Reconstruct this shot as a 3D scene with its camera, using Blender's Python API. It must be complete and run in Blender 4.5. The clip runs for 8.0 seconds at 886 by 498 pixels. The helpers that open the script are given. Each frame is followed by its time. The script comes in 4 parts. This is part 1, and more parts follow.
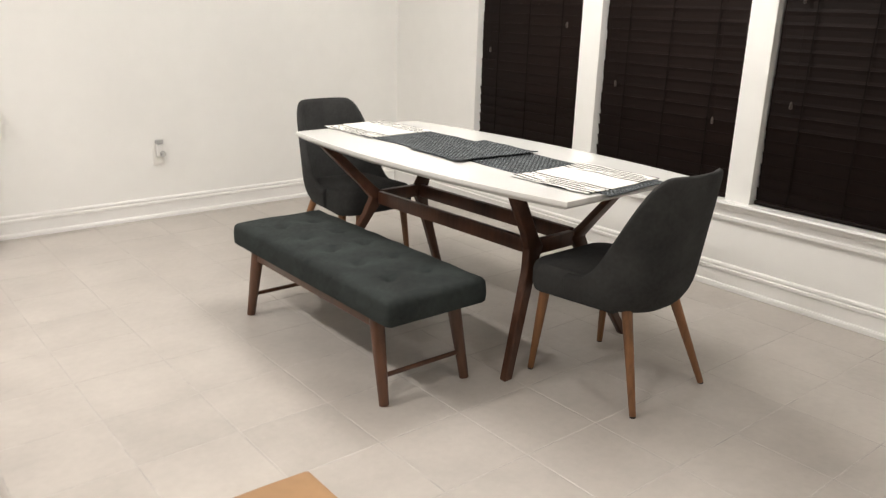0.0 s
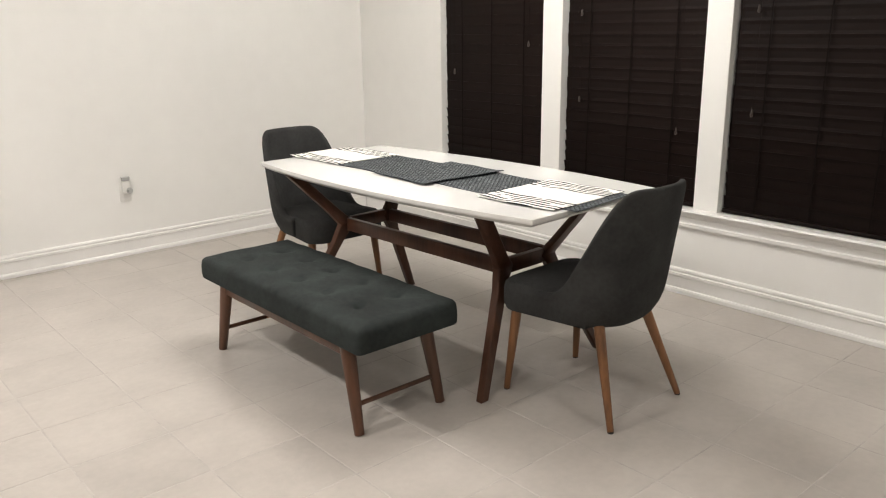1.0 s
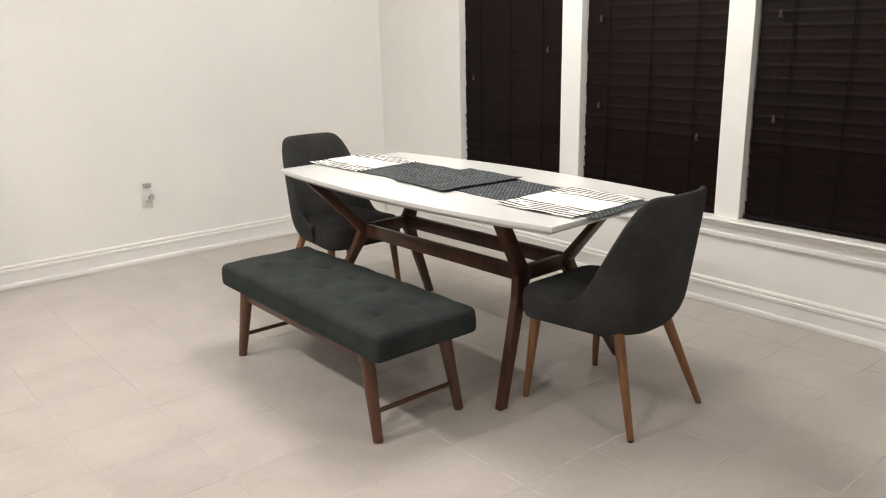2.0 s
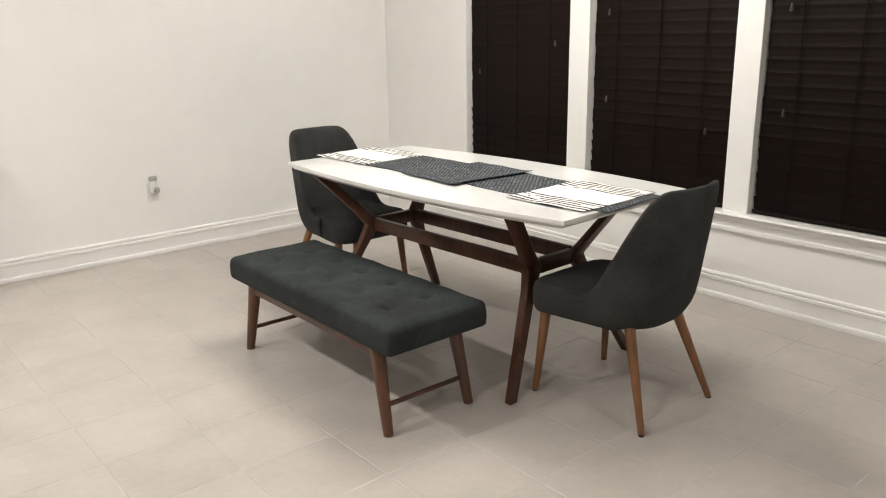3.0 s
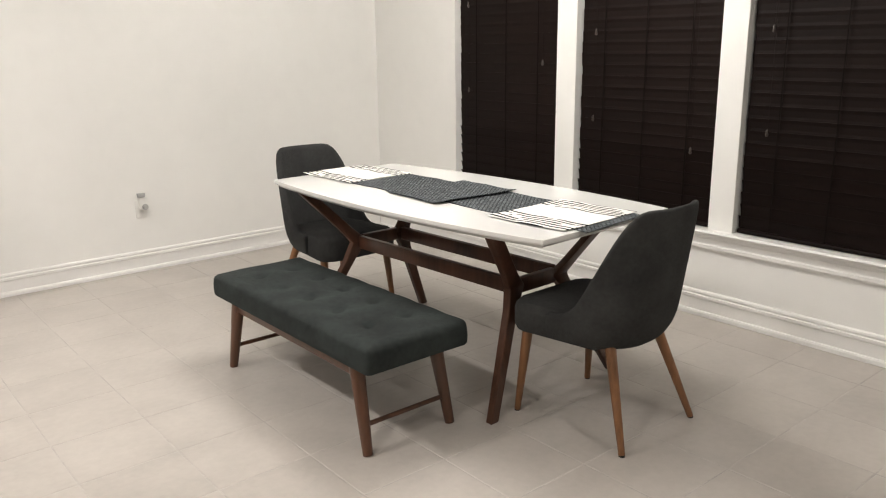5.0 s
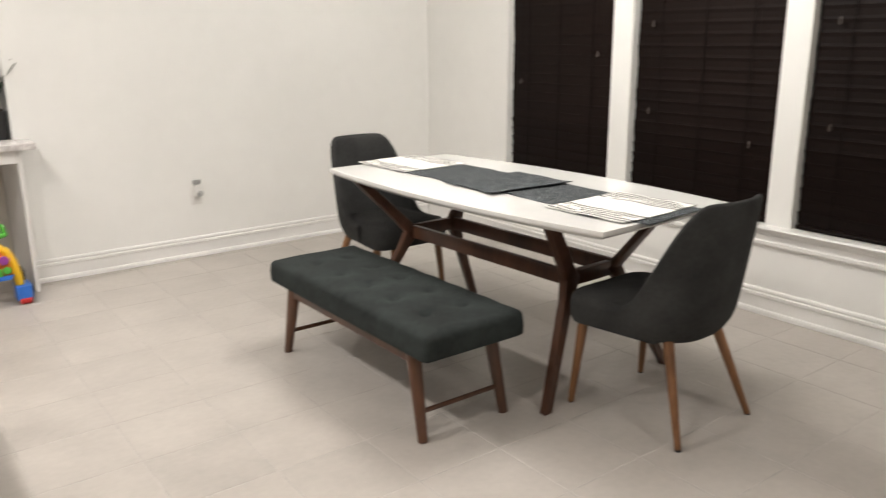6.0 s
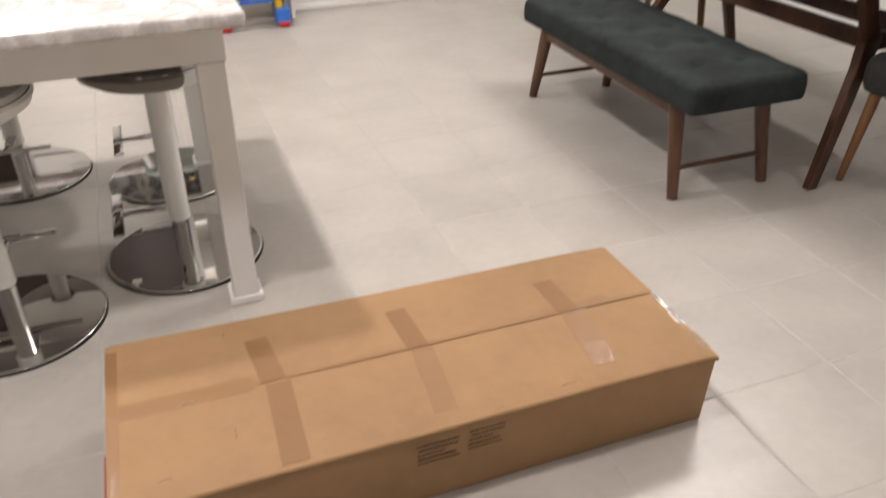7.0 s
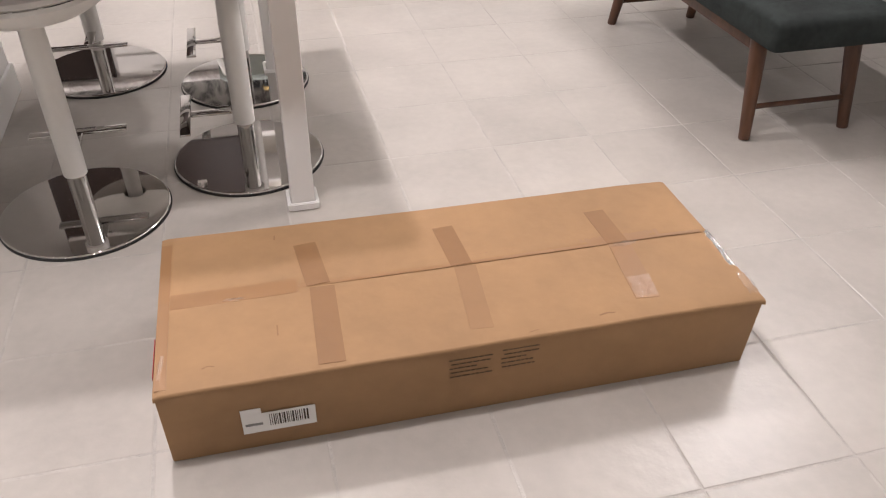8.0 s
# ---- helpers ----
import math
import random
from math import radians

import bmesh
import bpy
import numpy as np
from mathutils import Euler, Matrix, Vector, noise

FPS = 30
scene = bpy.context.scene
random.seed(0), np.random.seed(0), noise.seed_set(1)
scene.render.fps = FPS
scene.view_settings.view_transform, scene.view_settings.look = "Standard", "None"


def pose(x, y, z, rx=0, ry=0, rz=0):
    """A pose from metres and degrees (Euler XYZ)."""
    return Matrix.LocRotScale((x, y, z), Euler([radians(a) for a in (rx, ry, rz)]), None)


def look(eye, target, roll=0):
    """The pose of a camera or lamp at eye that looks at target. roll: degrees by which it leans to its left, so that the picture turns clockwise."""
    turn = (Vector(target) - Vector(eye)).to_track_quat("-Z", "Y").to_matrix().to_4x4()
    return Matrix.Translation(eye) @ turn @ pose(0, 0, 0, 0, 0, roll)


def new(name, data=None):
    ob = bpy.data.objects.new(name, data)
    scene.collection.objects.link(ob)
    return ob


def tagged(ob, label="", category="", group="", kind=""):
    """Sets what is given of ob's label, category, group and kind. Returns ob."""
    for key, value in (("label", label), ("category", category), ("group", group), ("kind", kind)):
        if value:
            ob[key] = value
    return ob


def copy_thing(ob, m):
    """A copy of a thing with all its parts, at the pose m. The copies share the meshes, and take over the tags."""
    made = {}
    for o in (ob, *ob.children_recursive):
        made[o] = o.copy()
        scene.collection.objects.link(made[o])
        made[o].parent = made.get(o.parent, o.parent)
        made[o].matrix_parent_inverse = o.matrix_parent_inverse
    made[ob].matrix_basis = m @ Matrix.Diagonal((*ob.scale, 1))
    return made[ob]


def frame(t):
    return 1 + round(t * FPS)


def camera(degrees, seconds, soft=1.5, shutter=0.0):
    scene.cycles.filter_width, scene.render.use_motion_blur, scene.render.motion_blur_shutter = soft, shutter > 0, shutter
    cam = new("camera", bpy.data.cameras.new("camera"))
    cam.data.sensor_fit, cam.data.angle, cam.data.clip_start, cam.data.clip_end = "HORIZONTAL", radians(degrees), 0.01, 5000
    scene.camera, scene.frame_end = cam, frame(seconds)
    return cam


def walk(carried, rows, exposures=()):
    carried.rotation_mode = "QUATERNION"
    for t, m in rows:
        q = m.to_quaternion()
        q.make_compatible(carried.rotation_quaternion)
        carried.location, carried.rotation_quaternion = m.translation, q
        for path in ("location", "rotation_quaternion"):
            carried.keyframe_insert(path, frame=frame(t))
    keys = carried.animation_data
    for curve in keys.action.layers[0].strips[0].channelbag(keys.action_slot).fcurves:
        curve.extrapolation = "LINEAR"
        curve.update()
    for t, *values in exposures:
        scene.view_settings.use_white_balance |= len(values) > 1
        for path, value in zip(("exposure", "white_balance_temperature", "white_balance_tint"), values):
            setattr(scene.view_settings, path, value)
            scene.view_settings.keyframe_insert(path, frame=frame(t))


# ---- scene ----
cam = camera(58.9, 8.0, soft=1.1, shutter=0.35)
PATH = [
    (0, (1.105, 0.738, 1.43), (2.323, 2.206, 0.831), 1.7),
    (0.2, (1.12, 0.741, 1.451), (2.356, 2.202, 0.872), 0.6),
    (0.5, (1.139, 0.733, 1.422), (2.409, 2.179, 0.877), 0.5),
    (1, (1.156, 0.722, 1.43), (2.421, 2.172, 0.884), -0.8),
    (1.5, (1.167, 0.716, 1.44), (2.399, 2.2, 0.91), -1.2),
    (3, (1.132, 0.756, 1.434), (2.36, 2.236, 0.887), -1.0),
    (3.5, (1.132, 0.759, 1.434), (2.351, 2.246, 0.884), -0.9),
    (4, (1.15, 0.733, 1.437), (2.386, 2.214, 0.909), -0.8),
    (5.5, (1.185, 0.717, 1.441), (2.425, 2.203, 0.936), -0.7),
    (6, (1.116, 0.752, 1.434), (2.277, 2.294, 0.91), -0.4),
    (6.2, (1.08, 0.784, 1.402), (2.12, 2.401, 0.85), -0.1),
    (6.3, (1.051, 0.799, 1.408), (2.031, 2.44, 0.82), -0.1),
    (6.5, (1.018, 0.815, 1.38), (1.88, 2.488, 0.703), -0.1),
    (6.6, (1.009, 0.822, 1.366), (1.81, 2.493, 0.614), -0.2),
    (6.8, (0.976, 0.83, 1.313), (1.68, 2.471, 0.41), -0.1),
    (7, (0.959, 0.861, 1.313), (1.575, 2.448, 0.262), -0.0),
    (7.2, (0.94, 0.862, 1.313), (1.493, 2.421, 0.189), 0.2),
    (7.5, (0.946, 0.86, 1.301), (1.432, 2.4, 0.121), 0.7),
    (7.8, (0.977, 0.842, 1.3), (1.411, 2.384, 0.103), 0.8),
    (8, (1.002, 0.829, 1.298), (1.418, 2.372, 0.096), 1.1),
]
walk(cam, [(t, look(eye, target, roll)) for t, eye, target, roll in PATH],
     [(0, -0.02, 6500, 9.5), (0.6, -0.09, 6500, 9.5), (6, -0.10, 6500, 9.5), (6.5, -0.20, 6500, 10.5), (7, -0.14, 6500, 12.5), (8, -0.10, 6300, 16.5)])

# ---- world and light ----
world = bpy.data.worlds.new("night")
scene.world = world
world.use_nodes = True
world.node_tree.nodes["Background"].inputs[0].default_value = (0.02, 0.025, 0.04, 1)
world.node_tree.nodes["Background"].inputs[1].default_value = 0.2

CEIL = 2.85
WARM = (1.0, 0.945, 0.89)
# row at x 0.69 follows the island's shadow; the others are added unseen fill
LAMPS = [(0.69, 2.00, 29), (0.69, 3.70, 31), (0.69, 5.40, 26), (0.69, 0.30, 2), (3.3, 0.6, 11),
         (-1.30, 2.00, 17), (-1.30, 3.70, 20), (-1.30, 5.40, 14), (-1.30, 0.30, 2)]
GLOBE = (3.45, 3.40, 2.30)
GLOBE_R = 0.32


# ---- materials ----
def mat(name, color, rough=0.5, metal=0.0, var=0.08, scale=3.0, bump=0.0, bscale=60.0, coat=0.0, spec=0.5, rand=0.0,
        dark=None, coords="Object", stretch=(1, 1, 1), rvar=0.08):
    """Principled surface with two scales of colour variation, varied gloss and fine relief."""
    m = bpy.data.materials.new(name)
    m.use_nodes = True
    nt = m.node_tree
    n, l = nt.nodes, nt.links
    b = n["Principled BSDF"]
    b.inputs["Metallic"].default_value = metal
    b.inputs["Specular IOR Level"].default_value = spec
    b.inputs["Coat Weight"].default_value = coat
    b.inputs["Coat Roughness"].default_value = 0.1
    tc = n.new("ShaderNodeTexCoord")
    mp = n.new("ShaderNodeMapping")
    mp.inputs["Scale"].default_value = stretch
    if coords == "World":
        l.new(n.new("ShaderNodeNewGeometry").outputs["Position"], mp.inputs["Vector"])
    else:
        l.new(tc.outputs[coords], mp.inputs["Vector"])
    n1, n2 = n.new("ShaderNodeTexNoise"), n.new("ShaderNodeTexNoise")
    n1.inputs["Scale"].default_value, n2.inputs["Scale"].default_value = scale, scale * 9
    n1.inputs["Detail"].default_value = n2.inputs["Detail"].default_value = 5
    l.new(mp.outputs[0], n1.inputs["Vector"])
    l.new(mp.outputs[0], n2.inputs["Vector"])
    add = n.new("ShaderNodeMath")
    add.operation = "MULTIPLY_ADD"
    add.inputs[1].default_value = 0.4
    l.new(n2.outputs["Fac"], add.inputs[0])
    l.new(n1.outputs["Fac"], add.inputs[2])
    ramp = n.new("ShaderNodeMapRange")
    ramp.inputs["From Min"].default_value, ramp.inputs["From Max"].default_value = 0.45, 0.95
    l.new(add.outputs[0], ramp.inputs["Value"])
    mix = n.new("ShaderNodeMix")
    mix.data_type = "RGBA"
    lo = dark or tuple(c * (1 - 2 * var) for c in color)
    hi = tuple(min(1, c * (1 + var)) for c in color)
    mix.inputs["A"].default_value, mix.inputs["B"].default_value = (*lo, 1), (*hi, 1)
    l.new(ramp.outputs[0], mix.inputs["Factor"])
    out = mix.outputs["Result"]
    if rand:
        oi = n.new("ShaderNodeObjectInfo")
        hsv = n.new("ShaderNodeHueSaturation")
        mr = n.new("ShaderNodeMapRange")
        mr.inputs["To Min"].default_value, mr.inputs["To Max"].default_value = 1 - rand, 1 + rand
        l.new(oi.outputs["Random"], mr.inputs["Value"])
        l.new(mr.outputs[0], hsv.inputs["Value"])
        l.new(out, hsv.inputs["Color"])
        out = hsv.outputs["Color"]
    l.new(out, b.inputs["Base Color"])
    rr = n.new("ShaderNodeMapRange")
    rr.inputs["To Min"].default_value, rr.inputs["To Max"].default_value = max(0.01, rough - rvar), min(1, rough + rvar)
    l.new(n1.outputs["Fac"], rr.inputs["Value"])
    l.new(rr.outputs[0], b.inputs["Roughness"])
    if bump:
        bn = n.new("ShaderNodeTexNoise")
        bn.inputs["Scale"].default_value = bscale
        bn.inputs["Detail"].default_value = 4
        l.new(mp.outputs[0], bn.inputs["Vector"])
        bp = n.new("ShaderNodeBump")
        bp.inputs["Strength"].default_value = bump
        bp.inputs["Distance"].default_value = 0.01
        l.new(bn.outputs["Fac"], bp.inputs["Height"])
        l.new(bp.outputs[0], b.inputs["Normal"])
    return m


def stone(name, base, vein, rough, scale):
    """Polished stone with crossing veins and speckle."""
    m = mat(name, base, rough, 0, 0.1, scale * 2)
    n, l = m.node_tree.nodes, m.node_tree.links
    b = n["Principled BSDF"]
    old = b.inputs["Base Color"].links[0].from_socket
    tc = n.new("ShaderNodeTexCoord")
    warp = n.new("ShaderNodeTexNoise")
    warp.inputs["Scale"].default_value = scale
    warp.inputs["Detail"].default_value = 8
    warp.inputs["Roughness"].default_value = 0.65
    warp.inputs["Distortion"].default_value = 0.7
    l.new(tc.outputs["Object"], warp.inputs["Vector"])
    cr = n.new("ShaderNodeValToRGB")
    e = cr.color_ramp.elements
    e[0].position, e[0].color = 0.40, (0, 0, 0, 1)
    e[1].position, e[1].color = 0.60, (0, 0, 0, 1)
    p = e.new(0.50)
    p.color = (1, 1, 1, 1)
    l.new(warp.outputs["Fac"], cr.inputs[0])
    mix = n.new("ShaderNodeMix")
    mix.data_type = "RGBA"
    mix.inputs["B"].default_value = (*vein, 1)
    l.new(cr.outputs[0], mix.inputs["Factor"])
    l.new(old, mix.inputs["A"])
    l.new(mix.outputs["Result"], b.inputs["Base Color"])
    return m


def cloth(name, color, thread, scale, kind):
    """Woven cloth: kind 'weave' for dotted dark weave, 'stripe' for printed thin stripes in two bands."""
    m = bpy.data.materials.new(name)
    m.use_nodes = True
    n, l = m.node_tree.nodes, m.node_tree.links
    b = n["Principled BSDF"]
    b.inputs["Roughness"].default_value = 0.9
    b.inputs["Specular IOR Level"].default_value = 0.2
    tc = n.new("ShaderNodeTexCoord")
    mix = n.new("ShaderNodeMix")
    mix.data_type = "RGBA"
    mix.inputs["A"].default_value, mix.inputs["B"].default_value = (*color, 1), (*thread, 1)
    if kind == "weave":
        br = n.new("ShaderNodeTexBrick")
        br.inputs["Scale"].default_value = 1
        br.inputs["Brick Width"].default_value, br.inputs["Row Height"].default_value = scale * 1.7, scale
        br.inputs["Mortar Size"].default_value = scale * 0.30
        br.inputs["Mortar Smooth"].default_value = 0.4
        br.inputs["Color1"].default_value = (1, 1, 1, 1)
        br.inputs["Color2"].default_value = (0.35, 0.35, 0.35, 1)
        br.inputs["Mortar"].default_value = (0, 0, 0, 1)
        turn = n.new("ShaderNodeMapping")
        turn.inputs["Rotation"].default_value = (0, 0, math.pi / 2)
        l.new(tc.outputs["Object"], turn.inputs["Vector"])
        l.new(turn.outputs[0], br.inputs["Vector"])
        fac = br.outputs["Color"]
    else:
        sep = n.new("ShaderNodeSeparateXYZ")
        nz = n.new("ShaderNodeTexNoise")
        nz.inputs["Scale"].default_value = 7
        nz.inputs["Detail"].default_value = 0
        l.new(tc.outputs["Object"], nz.inputs["Vector"])
        l.new(tc.outputs["Object"], sep.inputs[0])
        wob = n.new("ShaderNodeMath")
        wob.operation = "MULTIPLY_ADD"
        wob.inputs[1].default_value = 0.045
        l.new(nz.outputs["Fac"], wob.inputs[0])
        l.new(sep.outputs["X"], wob.inputs[2])
        sn = n.new("ShaderNodeMath")
        sn.operation = "MULTIPLY"
        sn.inputs[1].default_value = 2 * math.pi / scale
        l.new(wob.outputs[0], sn.inputs[0])
        sine = n.new("ShaderNodeMath")
        sine.operation = "SINE"
        l.new(sn.outputs[0], sine.inputs[0])
        gt = n.new("ShaderNodeMath")
        gt.operation = "GREATER_THAN"
        gt.inputs[1].default_value = 0.12
        l.new(sine.outputs[0], gt.inputs[0])
        ab = n.new("ShaderNodeMath")
        ab.operation = "ABSOLUTE"
        l.new(sep.outputs["X"], ab.inputs[0])
        band = n.new("ShaderNodeMath")
        band.operation = "GREATER_THAN"
        band.inputs[1].default_value = 0.085
        l.new(ab.outputs[0], band.inputs[0])
        dash = n.new("ShaderNodeTexNoise")
        dash.inputs["Scale"].default_value = 11
        vm = n.new("ShaderNodeVectorMath")
        vm.operation = "MULTIPLY"
        vm.inputs[1].default_value = (1.6, 0.6, 1)
        l.new(tc.outputs["Object"], vm.inputs[0])
        l.new(vm.outputs[0], dash.inputs["Vector"])
        dg = n.new("ShaderNodeMath")
        dg.operation = "GREATER_THAN"
        dg.inputs[1].default_value = 0.42
        l.new(dash.outputs["Fac"], dg.inputs[0])
        m1, m2 = n.new("ShaderNodeMath"), n.new("ShaderNodeMath")
        m1.operation = m2.operation = "MULTIPLY"
        l.new(gt.outputs[0], m1.inputs[0])
        l.new(band.outputs[0], m1.inputs[1])
        l.new(m1.outputs[0], m2.inputs[0])
        l.new(dg.outputs[0], m2.inputs[1])
        fac = m2.outputs[0]
    l.new(fac, mix.inputs["Factor"])
    l.new(mix.outputs["Result"], b.inputs["Base Color"])
    bn = n.new("ShaderNodeTexNoise")
    bn.inputs["Scale"].default_value = 350
    bp = n.new("ShaderNodeBump")
    bp.inputs["Strength"].default_value = 0.5
    bp.inputs["Distance"].default_value = 0.002
    l.new(tc.outputs["Object"], bn.inputs["Vector"])
    l.new(bn.outputs["Fac"], bp.inputs["Height"])
    l.new(bp.outputs[0], b.inputs["Normal"])
    return m


def glow(name, color, strength):
    m = bpy.data.materials.new(name)
    m.use_nodes = True
    b = m.node_tree.nodes["Principled BSDF"]
    b.inputs["Base Color"].default_value = (*color, 1)
    b.inputs["Emission Color"].default_value = (*color, 1)
    b.inputs["Emission Strength"].default_value = strength
    return m


def glass(name, color=(1, 1, 1), rough=0.02):
    m = bpy.data.materials.new(name)
    m.use_nodes = True
    b = m.node_tree.nodes["Principled BSDF"]
    b.inputs["Base Color"].default_value = (*color, 1)
    b.inputs["Transmission Weight"].default_value = 1
    b.inputs["Roughness"].default_value = rough
    b.inputs["IOR"].default_value = 1.45
    return m


M_WALL = mat("wall_paint", (0.835, 0.83, 0.805), 0.6, 0, 0.02, 1.2, 0.06, 140, rvar=0.05)
M_CEIL = mat("ceiling_paint", (0.8, 0.79, 0.76), 0.8, 0, 0.02, 1.0, 0.1, 90)
M_TRIM = mat("trim_paint", (0.82, 0.81, 0.79), 0.36, 0, 0.02, 2.0, 0.02, 60, rvar=0.05)
M_TILE = mat("floor_tile", (0.455, 0.421, 0.385), 0.32, 0, 0.07, 3.5, 0.10, 30, rand=0.03, rvar=0.045, coords="World")
M_GROUT = mat("grout", (0.485, 0.455, 0.425), 0.9, 0, 0.12, 8, 0.3, 120)
M_LACQ = mat("white_lacquer", (0.80, 0.80, 0.78), 0.20, 0, 0.01, 3, 0, coat=0.3, rvar=0.03)
M_WALNUT_D = mat("dark_walnut", (0.075, 0.031, 0.017), 0.38, 0, 0.35, 5, 0.06, 90, stretch=(1, 1, 0.12), coat=0.04, spec=0.35)
M_WALNUT_M = mat("walnut", (0.098, 0.040, 0.019), 0.38, 0, 0.3, 6, 0.06, 90, stretch=(1, 1, 0.12), coat=0.15)
M_WALNUT_L = mat("light_walnut", (0.225, 0.098, 0.036), 0.4, 0, 0.36, 7, 0.06, 90, stretch=(1, 1, 0.1), coat=0.15)
M_FELT = mat("charcoal_upholstery", (0.041, 0.0412, 0.0405), 0.92, 0, 0.22, 7, 0.5, 420, spec=0.25)
M_FELT2 = mat("charcoal_bench_cloth", (0.030, 0.037, 0.036), 0.9, 0, 0.3, 5, 0.5, 380, spec=0.25)
M_RUBBER = mat("black_foot", (0.015, 0.015, 0.015), 0.7)
M_BLIND = mat("espresso_slat", (0.0080, 0.0037, 0.0027), 0.6, 0, 0.2, 3, 0.05, 60, rand=0.06, stretch=(1, 0.1, 1), spec=0.14)
M_CORD = mat("dark_cord", (0.0055, 0.0035, 0.0028), 0.9, spec=0.1)
M_TASSEL = mat("tassel", (0.06, 0.045, 0.038), 0.3, rvar=0.02)
M_CHROME = mat("chrome", (0.62, 0.605, 0.59), 0.03, 1.0, 0.03, 4, rvar=0.015)
M_WHITE = mat("white_plastic", (0.78, 0.77, 0.74), 0.35, 0, 0.02, 4)
M_CAB = mat("cabinet_paint", (0.82, 0.80, 0.78), 0.38, 0, 0.02, 2)
M_CABIN = mat("cabinet_inside", (0.76, 0.715, 0.65), 0.55, 0, 0.04, 2)
M_GRANITE = stone("pale_granite", (0.83, 0.80, 0.785), (0.50, 0.465, 0.45), 0.18, 7)
M_SPLASH = stone("veined_splash", (0.47, 0.46, 0.43), (0.09, 0.088, 0.085), 0.22, 5)
M_CARD = mat("cardboard", (0.345, 0.202, 0.099), 0.7, 0, 0.09, 3, 0.06, 40, spec=0.4)
M_CARD_D = mat("paper_tape", (0.243, 0.124, 0.050), 0.55, 0, 0.05, 4)
M_CARD_E = mat("faded_paper_tape", (0.286, 0.156, 0.070), 0.6, 0, 0.05, 4)
M_INK = mat("dark_print", (0.05, 0.035, 0.025), 0.7)
M_PAPER = mat("label_paper", (0.8, 0.79, 0.77), 0.5, 0, 0.02, 6)
M_RED = mat("red_plastic", (0.55, 0.03, 0.03), 0.35)
M_BLUE = mat("blue_plastic", (0.03, 0.16, 0.60), 0.35)
M_YEL = mat("yellow_plastic", (0.80, 0.48, 0.02), 0.35)
M_GRN = mat("green_plastic", (0.09, 0.42, 0.05), 0.35)
M_ORG = mat("orange_plastic", (0.75, 0.16, 0.03), 0.35)
M_PUR = mat("purple_plastic", (0.28, 0.04, 0.30), 0.35)
M_TEAL = mat("teal_plastic", (0.40, 0.45, 0.43), 0.5)
M_POT = mat("black_pot", (0.012, 0.012, 0.013), 0.4)
M_LEAF = mat("snake_plant_leaf", (0.022, 0.055, 0.020), 0.45, 0, 0.3, 9, stretch=(1, 1, 0.3))
M_SOIL = mat("soil", (0.03, 0.02, 0.015), 0.95, 0, 0.3, 40, 0.6, 60)
M_BOTTLE = glass("dark_glass", (0.03, 0.035, 0.03), 0.05)
M_CLEAR = glass("clear_glass", (0.95, 0.97, 0.96), 0.03)
M_GOLD = mat("gold_label", (0.62, 0.43, 0.15), 0.4, 0.3)
M_BLACK = mat("black_gloss", (0.012, 0.012, 0.012), 0.25)
M_GREY = mat("grey_plastic", (0.25, 0.25, 0.24), 0.5)
M_DKGLASS = mat("dark_glass_front", (0.030, 0.020, 0.017), 0.32, 0, 0.1, 2, rvar=0.02, spec=0.15)
M_LTGREY = mat("light_grey_plastic", (0.42, 0.42, 0.41), 0.45)
M_WEAVE = cloth("dark_woven_mat", (0.014, 0.017, 0.020), (0.22, 0.24, 0.25), 0.0125, "weave")
M_STRIPE = cloth("striped_mat", (0.80, 0.79, 0.75), (0.008, 0.008, 0.008), 0.028, "stripe")
M_TAPE = bpy.data.materials.new("clear_tape")
M_TAPE.use_nodes = True
_b = M_TAPE.node_tree.nodes["Principled BSDF"]
_b.inputs["Base Color"].default_value = (0.285, 0.153, 0.070, 1)
_b.inputs["Roughness"].default_value = 0.33
M_CRINKLE = mat("crinkled_tape", (0.93, 0.90, 0.86), 0.12, 0, 0.2, 40, 0.3, 45, rvar=0.03)
M_TAUPE = mat("taupe_seat_shade", (0.20, 0.175, 0.15), 0.55, 0, 0.1, 6, 0.1, 200)
M_PRINT = mat("faded_print", (0.125, 0.08, 0.048), 0.7, 0, 0.2, 60)
M_UNDER = mat("dark_underboard", (0.15, 0.125, 0.11), 0.6, 0, 0.15, 3, 0.1, 30)
M_CRINKLE.node_tree.nodes["Principled BSDF"].inputs["Transmission Weight"].default_value = 0.93
M_LENS = glow("lamp_lens", (1.0, 0.92, 0.82), 12)
M_GLOBE = glow("white_globe", (1.0, 0.95, 0.90), 26)
M_NIGHT = mat("night_ground", (0.03, 0.035, 0.03), 0.9, 0, 0.2, 0.5)


# ---- building helpers ----
def link(name, bm, material, smooth=False):
    me = bpy.data.meshes.new(name)
    bmesh.ops.recalc_face_normals(bm, faces=bm.faces)
    bm.to_mesh(me)
    bm.free()
    me.materials.append(material)
    if smooth:
        me.shade_smooth()
        me.set_sharp_from_angle(angle=radians(40))
    return new(name, me)


def part(name, bm, material, parent, label="", smooth=True):
    ob = link(name, bm, material, smooth)
    ob.parent = parent
    return tagged(ob, label)


def share(name, src, parent, m=None):
    """Another object on the mesh of src."""
    ob = new(name, src.data)
    ob.parent = parent
    if m is not None:
        ob.matrix_basis = m
    return ob


def thing(name, m, label, category, group="", kind=""):
    e = new(name)
    e.empty_display_size = 0.1
    e.matrix_basis = m
    return tagged(e, label, category, group, kind)


